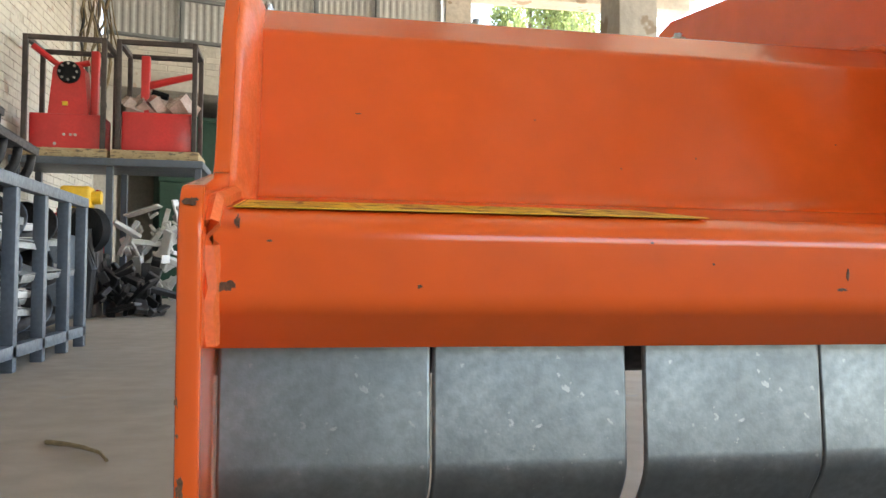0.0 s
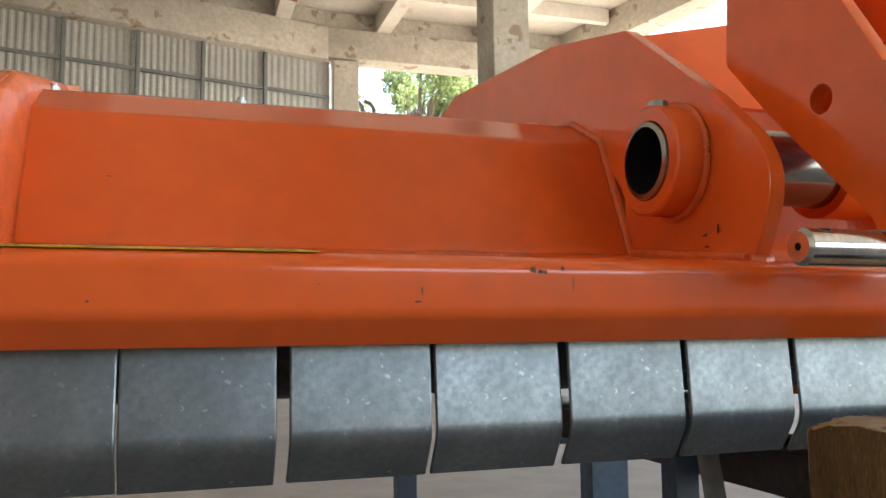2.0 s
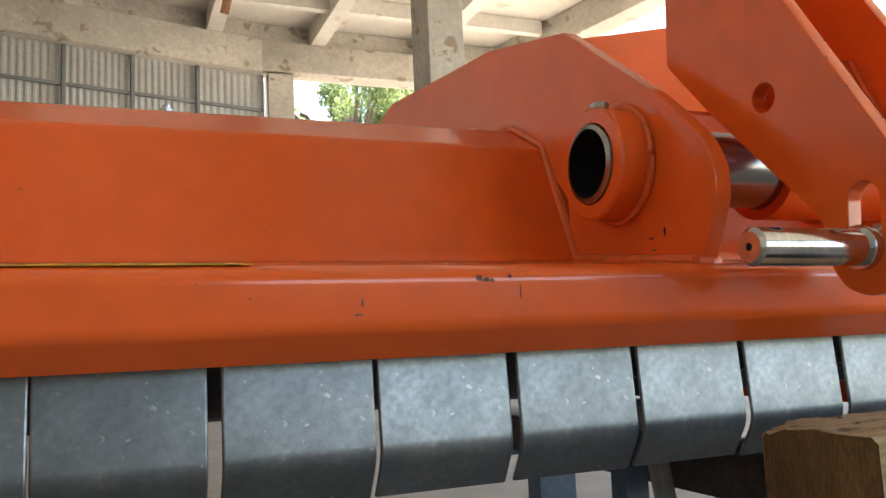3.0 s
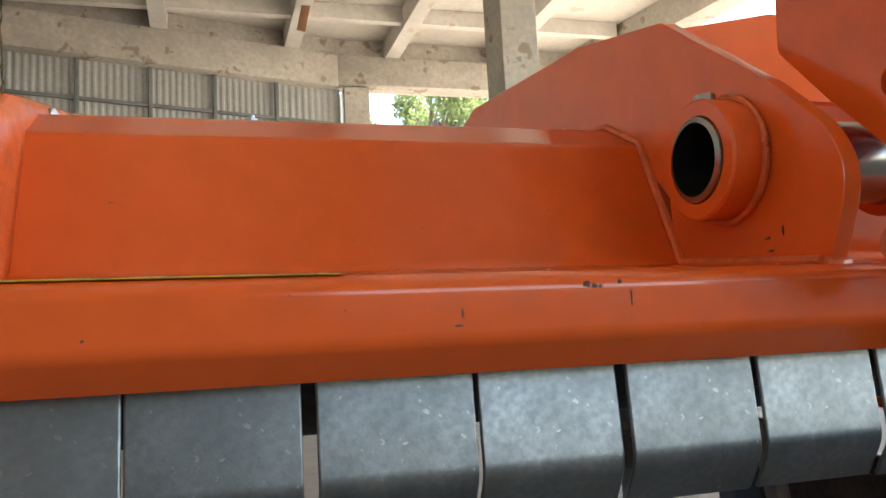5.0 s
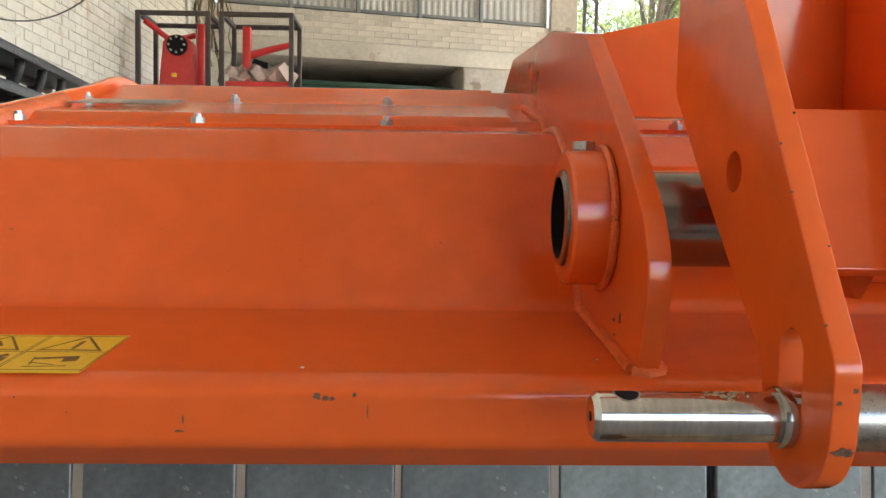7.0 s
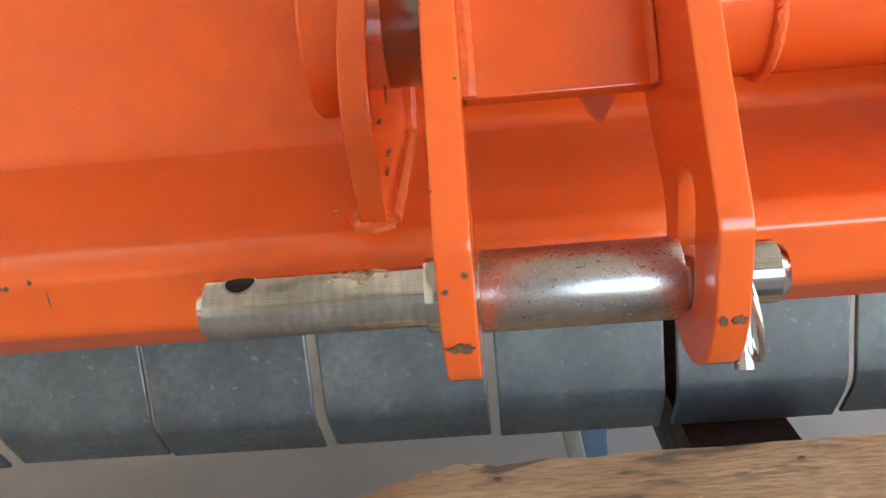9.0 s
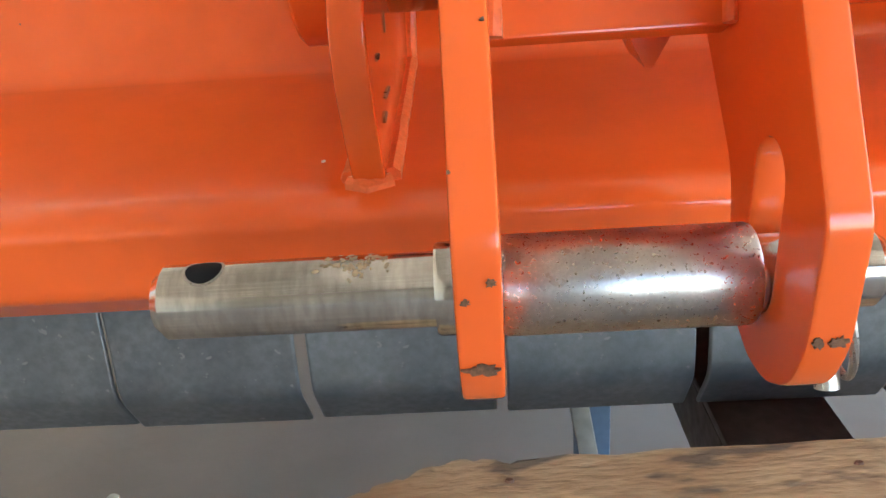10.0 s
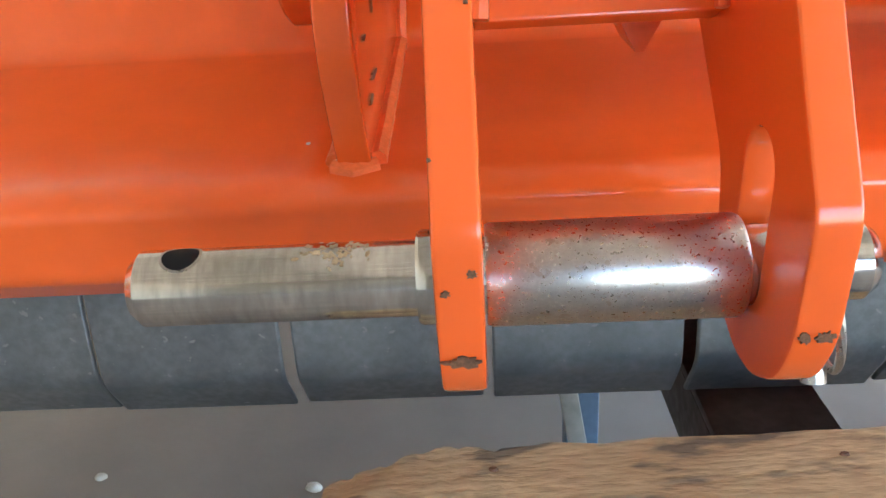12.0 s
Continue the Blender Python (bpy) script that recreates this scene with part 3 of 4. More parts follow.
part("sleeve_tube", lathe([(0.7228, 0.036), (0.7228, 0.046), (0.80, 0.046), (1.02, 0.046), (1.02, 0.036)], AX, 48), ORANGE, mower)
part("weld_bead", bead([(0.80, AX[0] + 0.0465 * math.cos(a / 8), AX[1] + 0.0465 * math.sin(a / 8)) for a in range(0, 52)], 0.004, 10), WELD, mower)
gus = bmesh.new()
gv = [[gus.verts.new((x, y, z)) for x, z in ((0.678, 0.566), (0.680, 0.546), (0.687, 0.5325), (0.690, 0.5325), (0.7080, 0.566))] for y in (-0.062, -0.030)]
gus.faces.new(gv[0])
gus.faces.new(gv[1])
for i in range(5):
    gus.faces.new((gv[0][i - 1], gv[0][i], gv[1][i], gv[1][i - 1]))
part("gusset", gus, ORANGE, mower, smooth=0)

# warning label on the ledge
LS = (0.5020 - 0.481) / (0.151 + 0.036)
LM = Matrix.Translation((0, -0.036, 0.481)) @ Matrix.Rotation(math.atan(LS), 4, "X")
lab = part("warning_label", block(0.0140, 0.2280, -0.002, 0.086, 0.0004, 0.0008, 0, m=LM), YELLOW, mower, "yellow four-panel safety label with warning triangles", smooth=0)

# ---- stand and timber ----
stand = thing("steel_stand", "blue-grey painted square tube stand on the concrete floor", "stand")
for x0, w, y0 in ((0.522, 0.036, 0.90), (0.885, 0.078, 0.85), (0.706, 0.033, 0.30), (1.18, 0.046, 0.30)):
    part("leg", block(x0, x0 + w, y0, y0 + min(w, 0.05), 0, 0.352, 0.003), BLUE, stand)
part("rail", block(0.70, 1.2, 0.337, 0.37, 0.352, 0.375, 0.003), BLUE, stand)
part("rail", block(0.4, 1.2, 0.9, 0.945, 0.352, 0.375, 0.003), BLUE, stand)
# slanting brace in a paler grey than the blue legs
part("brace", block(0.0, 0.0155, 0.19, 0.21, -0.36, 0.0, 0.002, m=Matrix.Translation((0.664, 0, 0.352)) @ Matrix.Rotation(radians(-9), 4, "Y")), STRIP, stand, "pale slanting brace")
bar = thing("steel_channel", "dark rusty steel channel lying across under the mower", "channel")
part("web", block(0.753, 0.823, -0.3, 0.9, 0.2990, 0.3055, 0.001), BROWN, bar)
for xa in (0.753, 0.818):
    part("flange", block(xa, xa + 0.005, -0.3, 0.9, 0.2505, 0.2985, 0.001), BROWN, bar)
part("rail", block(0.76, 0.97, 0.855, 0.9, 0.215, 0.25, 0.003), BLUE, stand)
part("leg", block(0.765, 0.815, -0.28, -0.23, 0, 0.25, 0.003), BLUE, stand)
part("leg", block(1.3, 1.345, -0.2, -0.155, 0, 0.305, 0.003), BLUE, stand)
tm = bmesh.new()
rows_ = []
prof = [(-0.106, -0.070), (-0.106, -0.004), (-0.102, 0.0), (-0.088, 0.0006), (-0.072, -0.0004), (-0.056, 0.0004), (-0.040, -0.0002), (-0.026, 0.0003), (-0.013, -0.0003), (-0.003, 0.0), (0.0, -0.003), (0.0, -0.070)]
rng = random.Random(11)
NP = len(prof)
for i in range(72):
    x = 0.0032 * i if i < 24 else 0.0768 + 1.05 * (i - 24) / 47
    row = []
    for j, (y, z) in enumerate(prof):
        fade = max(0, 1 - x / 0.03)
        lost = 0.016 * max(0, 1 - x / 0.036) ** 0.7
        rag = 0.0016 * math.sin(x * 160 + 0.6 * j) + 0.0009 * math.sin(x * 410) + rng.uniform(-0.0007, 0.0007)
        yy = y + rag - (lost if y > -0.01 else lost * 0.5 if y > -0.03 else 0)
        row.append(tm.verts.new((x + rng.uniform(-0.0025, 0.0025) * fade, yy, z + rng.uniform(-0.0007, 0.0007) - (0.004 * fade if y > -0.02 else 0))))
    rows_.append(row)
for a_, b_ in zip(rows_, rows_[1:]):
    for j in range(NP):
        k = (j + 1) % NP
        tm.faces.new((a_[j], a_[k], b_[k], b_[j]))
tm.faces.new(rows_[0])
tm.faces.new(rows_[-1])
timber = part("timber_beam", tm, WOOD, smooth=25)
timber.data.materials.append(ENDGRAIN)
for p_ in timber.data.polygons:
    if len(p_.vertices) == NP:
        p_.material_index = 1
timber.matrix_world = pose(0.556, -0.0735, 0.3645, 0, 0, 1.8)
tagged(timber, "rough sawn pale timber with a dark splintered end", "timber")
for i in range(16):
    x, y = 0.118 + rng.uniform(-0.03, 0.05), -0.062 + rng.uniform(-0.016, 0.012)
    ln = rng.uniform(0.006, 0.02)
    part("splinter", block(0, ln, 0, 0.0013, 0, 0.0009, 0, m=Matrix.Translation((x, y, 0.0012)) @ Euler((rng.uniform(-0.5, 0.5), rng.uniform(-0.22, 0.05), rng.uniform(-0.7, 0.9))).to_matrix().to_4x4()), SPLINTER, timber, "pale torn splinter", smooth=0)
for i, (x, y) in enumerate(((0.072, -0.018), (0.118, -0.075), (0.146, -0.062), (0.05, -0.05), (0.22, -0.02))):
    bm = bmesh.new()
    bmesh.ops.create_cone(bm, cap_ends=True, segments=9, radius1=0.0018, radius2=0.0013, depth=0.0012, matrix=Matrix.Translation((x, y, 0.0006)) @ Matrix.Diagonal((1.3, 0.8, 1, 1)))
    part("pitch_spot", bm, CHIP, timber, "dark pitch spot")

# ---- label print, chips and marks ----
def on_ledge(x, y, w, d, mat, name, turn=0.0, parent=None, h=0.00086):
    m = LM @ Matrix.Translation((0.0140 + (x - 0.010) * 1.007, -0.002 + (y - 0.005) * 1.44, 0)) @ Matrix.Diagonal((1.007, 1.44, 1, 1)) @ Matrix.Rotation(turn, 4, "Z")
    return part(name, block(-w / 2, w / 2, -d / 2, d / 2, 0.0006, h, 0, m=m), mat, parent, smooth=0)


for i in range(4):
    cx = 0.0105 + 0.0531 * (i + 0.5)
    for yy in (0.0090, 0.0640, 0.0365):
        on_ledge(cx, yy, 0.0515, 0.0007, INK, "print_line", parent=lab)
    for xx in (cx - 0.0255, cx + 0.0255):
        on_ledge(xx, 0.0355, 0.0007, 0.0575, INK, "print_line", parent=lab)
    for dx, tt in ((-0.0105, radians(50)), (0.0105, radians(-50))):
        on_ledge(cx + dx, 0.0505, 0.0315, 0.0016, INK, "print_triangle", tt, lab)
    on_ledge(cx, 0.0395, 0.040, 0.0016, INK, "print_triangle", 0, lab)
    on_ledge(cx + 0.001, 0.0495, 0.003, 0.011, INK, "print_mark", radians((0, -35, 40, 0)[i]), lab)
    on_ledge(cx + 0.001, 0.0425, 0.003, 0.0022, INK, "print_mark", 0, lab)
for cx, yy, w, d, tt in ((0.030, 0.029, 0.026, 0.001, 0), (0.030, 0.022, 0.030, 0.001, 0), (0.033, 0.015, 0.026, 0.001, 0), (0.021, 0.020, 0.001, 0.016, 0.3), (0.046, 0.021, 0.001, 0.016, -0.4),
                         (0.090, 0.021, 0.017, 0.013, 0.2), (0.078, 0.021, 0.008, 0.001, 0), (0.103, 0.021, 0.008, 0.001, 0),
                         (0.128, 0.022, 0.012, 0.0008, 0), (0.128, 0.010, 0.012, 0.0008, 0), (0.122, 0.016, 0.0008, 0.012, 0), (0.134, 0.016, 0.0008, 0.012, 0), (0.145, 0.017, 0.009, 0.001, 0), (0.161, 0.020, 0.009, 0.014, 0), (0.161, 0.030, 0.005, 0.005, 0.78), (0.158, 0.010, 0.003, 0.009, 0.1), (0.164, 0.010, 0.003, 0.009, -0.1),
                         (0.196, 0.027, 0.026, 0.003, 0.12), (0.206, 0.025, 0.009, 0.007, 0.2), (0.196, 0.014, 0.026, 0.001, 0.05), (0.192, 0.018, 0.018, 0.001, -0.2), (0.184, 0.022, 0.001, 0.012, 0.3)):
    on_ledge(cx, yy, w, d, INK, "print_mark", tt, lab)


def chip(points_at, normal, r, seed, mat=None, parent=None):
    """A ragged patch where the paint is knocked off, a fraction of a millimetre proud."""
    rng = random.Random(seed)
    bm = bmesh.new()
    q = Vector(normal).to_track_quat("Z", "Y").to_matrix()
    n = 24
    rx, ry = r if isinstance(r, tuple) else (r, r)
    vs = []
    for i in range(n):
        a = 2 * math.pi * i / n
        k = rng.uniform(0.5, 1.1)
        vs.append(bm.verts.new(Vector(points_at) + q @ Vector((rx * k * math.cos(a), ry * k * math.sin(a), 0.0003))))
    bm.faces.new(vs)
    ext = bmesh.ops.extrude_face_region(bm, geom=bm.faces[:])
    bmesh.ops.translate(bm, verts=[v for v in ext["geom"] if isinstance(v, bmesh.types.BMVert)], vec=q @ Vector((0, 0, -0.0012)))
    return part("paint_chip", bm, mat or CHIP, parent or mower, "bare spot where the paint is chipped", smooth=0)


FR = (0, -1, 0.05)
for x, z, rx, rz in ((0.0915, 0.449, 0.0012, 0.0010), (0.372, 0.4705, 0.0026, 0.0022), (0.377, 0.4695, 0.0028, 0.0016), (0.381, 0.469, 0.0016, 0.0015), (0.394, 0.4715, 0.0014, 0.0018), (0.293, 0.456, 0.0007, 0.003), (0.2905, 0.449, 0.0035, 0.0008), (0.402, 0.461, 0.0005, 0.005), (0.0165, 0.4745, 0.0013, 0.0032), (0.0295, 0.467, 0.0015, 0.0006), (0.0125, 0.4485, 0.0045, 0.0026), (0.195, 0.469, 0.0008, 0.0007), (0.225, 0.46, 0.0006, 0.0006)):
    chip((x, -0.0462 - (z - 0.44) * 0.085, z), (0, -1, -0.08), (rx, rz), int(x * 9000))
for x, y, z, rx, rz in ((0.0, -0.0642, 0.481, 0.003, 0.002), (-0.002, -0.0640, 0.47, 0.0012, 0.003), (-0.003, -0.0632, 0.405, 0.0016, 0.003), (-0.002, -0.063, 0.372, 0.0016, 0.005), (-0.003, -0.063, 0.392, 0.001, 0.001), (0.003, -0.0632, 0.445, 0.0014, 0.004)):
    chip((x, y, z), (0, -1, 0), (rx, rz), int(z * 9000))
for x, z, y, rx, rz in ((0.6205, 0.475, -0.1772, 0.0055, 0.0022), (0.624, 0.503, -0.180, 0.0016, 0.0016), (0.617, 0.4975, -0.1797, 0.0016, 0.0011), (0.7115, 0.479, -0.1778, 0.002, 0.0022), (0.7168, 0.479, -0.1778, 0.0032, 0.0022)):
    chip((x, y, z), (0, -1, -0.1), (rx, rz), int(z * 9100 + x * 1000))
for i, (y, z) in enumerate(((-0.171, 0.531), (-0.15, 0.566), (-0.12, 0.617), (-0.11, 0.634), (-0.134, 0.592))):
    chip((0.6145 + 0.011 * (i % 2), y, z), (0, -0.86, 0.5), 0.0007, 70 + i)
for x, y in ((0.3597, -0.002), (0.549, 0.02)):
    chip((x, y - 0.02, 0.481 + LS * (y + 0.016) + 0.0002), (0, -LS, 1), 0.0012, int(x * 700), PLASTIC)
for x, y, z, rx, rz in ((0.5665, 0.03, 0.508, 0.0045, 0.0012), (0.5665, 0.012, 0.512, 0.001, 0.004), (0.5665, 0.028, 0.498, 0.004, 0.0008)):
    chip((x, y, z), (-1, 0, 0), (rx, rz), int(y * 5000 + z * 100))
for y, z, a, b in ((-0.012, 0.508, 0.0022, 0.009), (0.006, 0.515, 0.0018, 0.012), (0.02, 0.545, 0.005, 0.0016), (-0.02, 0.536, 0.0016, 0.006)):
    chip((0.5822, y, z), (1, 0, 0), (b, a), int(900 + y * 5000))

FACE = (0.205 - 0.151) / (0.6268 - 0.5020)
for i, (x, z) in enumerate(((0.21, 0.565), (0.33, 0.54), (0.45, 0.556), (0.27, 0.53))):
    chip((x, 0.151 + (z - 0.5020) * FACE - 0.0003, z), (0, -1, FACE), (0.0007, 0.0006), 300 + i)
chip((0.0828, 0.151 + (0.5634 - 0.5020) * FACE - 0.0003, 0.5634), (0, -1, FACE), (0.0022, 0.0005), 311)

# ---- sheet gates above the end wall ----
def gate_panel(u0, u1):
    g = thing("gate_panel", "grey corrugated sheet gate panel in a steel frame", "gate", group="sheet gates above the end wall")
    bm = bmesh.new()
    k = 10
    z0, z1 = 3.58, 4.90
    prev = None
    for i in range(k * 4 + 1):
        u = u0 + (u1 - u0) * i / (k * 4)
        d = 0.011 if (i % 4) in (1, 2) else 0.0
        row = [bm.verts.new(FW @ Vector((u, 0.14 - d, z))) for z in (z0, z1)]
        if prev:
            bm.faces.new((prev[0], row[0], row[1], prev[1]))
        prev = row
    so = part("sheet", bm, SHEET, g, smooth=0)
    sm = so.modifiers.new("thickness", "SOLIDIFY")
    sm.thickness = 0.004
    part("post", block(u0 - 0.03, u0 + 0.03, 0.04, 0.1, 3.5, 4.86, 0.004, m=FW), GATE, g)
    for z in (3.68, 4.28):
        part("rail", block(u0 + 0.031, u1 - 0.031, 0.06, 0.1, z - 0.025, z + 0.025, 0.003, m=FW), GATE, g)
    return g


GU = [0.12, 1.12, 2.12, 3.07, 4.05, 5.17]
for a_, b_ in zip(GU, GU[1:]):
    gate_panel(a_, b_)
dk = part("back_room", block(0.3, 3.75, 2.4, 2.5, 0, 2.95, 0, m=FW), MORTAR)
tagged(dk, "dim wall of the room behind the opening", "wall", kind="structure")
sd = part("back_room_ceiling", block(0.0, 3.9, 0.35, 2.5, 2.95, 3.1, 0, m=FW), MORTAR)
tagged(sd, "dim ceiling of the room behind the opening", "ceiling", kind="structure")
for u in (0.15, 3.75):
    sw = part("back_room_side", block(u, u + 0.15, 0.35, 2.4, 0, 2.95, 0, m=FW), MORTAR)
    tagged(sw, "dim side wall of the room behind the opening", "wall", kind="structure")
cont = thing("green_container", "dark green painted steel container inside the opening", "container")
part("body", block(0.9, 3.7, 0.5, 1.6, 0.0, 2.68, 0.02, m=FW), GREEN, cont)
for z in (0.8, 1.7, 2.62):
    part("rib", block(0.88, 3.72, 0.46, 0.5, z, z + 0.06, 0.006, m=FW), GREEN, cont)
# thin black strip paints the shade of a slot; body stays uncut
part("slot", block(1.7, 2.9, 0.494, 0.499, 2.42, 2.45, 0, m=FW), BLACK, cont)

pl = part("plaster_panel", block(3.76, FL, -0.03, -0.012, 0, 2.9, 0.004, m=FW), CONCRETE)
tagged(pl, "stained grey plaster on the end wall", "plaster", kind="structure")
li = part("lintel", block(0.0, FL, -0.06, -0.012, 2.92, 3.17, 0.01, m=FW), WHITEWASH)
tagged(li, "whitewashed lintel over the wide opening", "lintel", kind="structure")

# ---- red machines in transport frames ----
def red_machine(x0, label, hub):
    g = thing("boxed_mower", label, "machine", at=(x0, 7.75, 1.56), group="red machines in steel frames")
    w, d, h = 0.74, 0.6, 1.06
    t = 0.045
    for px in (0, w - t):
        for py in (0, d - t):
            part("frame_post", block(px, px + t, py, py + t, 0.0, h, 0.004), BROWN, g)
    for py in (0, d - t):
        part("frame_rail", block(t, w - t, py, py + t, h - t, h, 0.004), BROWN, g)
    for px in (0, w - t):
        part("frame_rail", block(px, px + t, t, d - t, h - t, h, 0.004), BROWN, g)
    part("pallet_board", block(-0.03, w + 0.03, -0.04, d, -0.09, -0.001, 0.006), WOOD, g)
    if hub:
        part("body", slab(fillet([(0.08, 0.0), (0.08, 0.34), (0.5, 0.34), (0.5, 0.0)], 0.02, 3), 0.05, w - 0.05, 0.006), RED, g)
        bm = bmesh.new()
        out = [(0.20, 0.341), (0.24, 0.78), (0.31, 0.84), (0.46, 0.84), (0.52, 0.78), (0.56, 0.341)]
        vs = [bm.verts.new((x, 0.12, z)) for x, z in out]
        bm.faces.new(vs)
        ext = bmesh.ops.extrude_face_region(bm, geom=bm.faces[:])
        bmesh.ops.translate(bm, verts=[v for v in ext["geom"] if isinstance(v, bmesh.types.BMVert)], vec=(0, 0.2, 0))
        part("gearbox", bm, RED, g)
        m = Matrix.Rotation(radians(90), 4, "Z")
        bm = solid([(-0.119, 0.10), (-0.10, 0.105), (-0.085, 0.105)], (0, 0), 28)
        bmesh.ops.transform(bm, verts=bm.verts, matrix=Matrix.Translation((0.385, 0, 0.74)) @ m @ Matrix.Translation((0.2, 0, 0)) @ Matrix.Translation((-0.0, 0, 0)))
        hb = part("hub", bm, BLACK, g, "black round hub flange")
        for i in range(8):
            a = i * math.pi / 4
            bm = bmesh.new()
            bmesh.ops.create_cone(bm, cap_ends=True, segments=6, radius1=0.012, radius2=0.012, depth=0.02, matrix=Matrix.Translation((0.385 + 0.078 * math.cos(a), 0.075, 0.74 + 0.078 * math.sin(a))) @ Matrix.Rotation(radians(90), 4, "X"))
            part("bolt", bm, ZINC, hb)
        part("post", block(0.56, 0.63, 0.2, 0.28, 0.341, 0.98, 0.01), RED, g)
        part("brace", rod([(0.06, 0.1, 0.98), (0.3, 0.2, 0.8), (0.55, 0.2, 0.86)], 0.03, 8), RED, g)
        part("lower_fitting", block(0.33, 0.38, 0.1, 0.12, 0.42, 0.46, 0.005), YPAINT, g)
        for x in (0.28, 0.36, 0.46, 0.42):
            bm = bmesh.new()
            bmesh.ops.create_cone(bm, cap_ends=True, segments=8, radius1=0.014, radius2=0.014, depth=0.012, matrix=Matrix.Translation((x, 0.075, 0.05 + 0.09 * (x > 0.3))) @ Matrix.Rotation(radians(90), 4, "X"))
            part("bolt", bm, ZINC, g)
    else:
        part("body", slab(fillet([(0.05, 0.0), (0.05, 0.38), (0.5, 0.38), (0.5, 0.0)], 0.02, 3), 0.05, w - 0.05, 0.006), RED, g)
        bm = bmesh.new()
        rng = random.Random(3)
        for i in range(13):
            box(bm, -0.08, 0.08, -0.09, 0.09, -0.05, 0.05, Matrix.Translation((0.1 + 0.045 * i, 0.2 + 0.1 * rng.random(), 0.44 + 0.06 * rng.random())) @ Euler((rng.random(), rng.random(), rng.random())).to_matrix().to_4x4())
        part("wrapping", bm, FILM, g, "crumpled clear film over the machine", smooth=60)["kind"] = "stuff"
        part("post", block(0.2, 0.28, 0.15, 0.23, 0.381, 0.95, 0.01), RED, g)
        part("arm", rod([(0.25, 0.2, 0.66), (0.45, 0.2, 0.72), (0.68, 0.2, 0.78)], 0.04, 10, 0.03), RED, g)
        part("coupling", rod([(0.3, 0.2, 0.6), (0.45, 0.2, 0.56)], 0.035, 10), BLACK, g)
    return g


red_machine(-2.43, "red gearbox machine with black hub in a steel frame", True)
red_machine(-1.60, "red machine half wrapped in film in a steel frame", False)
bench = thing("storage_bench", "heavy grey steel bench carrying the framed machines", "bench")
part("top", block(-2.5, -0.78, 7.65, 8.5, 1.40, 1.469, 0.006), GREY, bench)
for x in (-2.48, -1.66, -0.86):
    for y in (7.7, 8.4):
        part("leg", block(x, x + 0.06, y, y + 0.06, 0, 1.40, 0.004), GREY, bench)

# clutter under the bench
def heap(name, label, cat, at, size, n, mat, seed):
    rng = random.Random(seed)
    g = thing(name, label, cat, at=at)
    bm = bmesh.new()
    for i in range(n):
        r = rng.random()
        p = Vector((rng.uniform(-1, 1) * size[0] * (1 - r * 0.5), rng.uniform(-1, 1) * size[1], size[2] * r * 0.85 + 0.03))
        box(bm, -0.5, 0.5, -0.5, 0.5, -0.5, 0.5, Matrix.Translation(p) @ Euler((rng.random() * 3, rng.random() * 3, rng.random() * 3)).to_matrix().to_4x4() @ Matrix.Diagonal((rng.uniform(0.05, 0.4), rng.uniform(0.04, 0.12), rng.uniform(0.015, 0.06), 1)))
    for v in bm.verts:
        v.co.z = max(v.co.z, 0.0)
    bmesh.ops.bevel(bm, geom=bm.edges[:], offset=0.006, segments=1, affect="EDGES")
    part("scrap", bm, mat, g)["kind"] = "stuff"
    return g


heap("scrap_heap", "dark heap of steel machine parts on the floor", "scrap", (-1.45, 7.55, 0), (0.45, 0.25, 0.5), 60, DARKSTEEL, 1)
heap("scrap_heap", "pale heap of cut sheet strips behind the dark parts", "scrap", (-1.2, 8.05, 0.0), (0.5, 0.2, 1.15), 70, PLASTIC, 2)
heap("scrap_heap", "mixed brown and red machine parts under the bench", "scrap", (-2.0, 8.05, 0.0), (0.35, 0.2, 1.3), 50, RED, 7)
wh = thing("machine_wheel", "black rubber roller wheel leaning on the scrap", "wheel", at=(-1.72, 7.35, 0.78))
bm = solid([(-0.06, 0.16), (-0.05, 0.2), (0.05, 0.2), (0.06, 0.16)], (0, 0), 32)
bmesh.ops.transform(bm, verts=bm.verts, matrix=Matrix.Rotation(radians(60), 4, "Z"))
part("tyre", bm, BLACK, wh)
part("fork", rod([(0, -0.1, 0), (0.05, -0.1, -0.35), (0.0, -0.05, -0.78)], 0.05, 10), DARKSTEEL, wh)
yb = thing("yellow_gearbox", "small yellow painted gearbox on the scrap", "gearbox", at=(-1.85, 7.5, 0.98))
part("body", block(-0.14, 0.12, -0.1, 0.12, 0, 0.2, 0.03, 3), YPAINT, yb)
part("flange", rod([(0.12, 0, 0.1), (0.2, 0, 0.1)], 0.06, 16), YPAINT, yb)
part("stack", block(-0.16, 0.2, -0.1, 0.14, -0.98, 0, 0.02), BROWN, yb, "rusty steel block under it")
cb = thing("grey_cabinet", "low grey steel cabinet beside the rack", "cabinet", at=(-2.1, 6.9, 0))
part("body", block(0, 0.32, 0, 0.4, 0.03, 0.72, 0.01), GREY, cb)
part("door", block(0.015, 0.305, -0.014, -0.001, 0.06, 0.69, 0.004), GREY, cb)
part("foot", block(0.02, 0.3, 0.03, 0.37, 0, 0.03, 0.002), DARKSTEEL, cb)

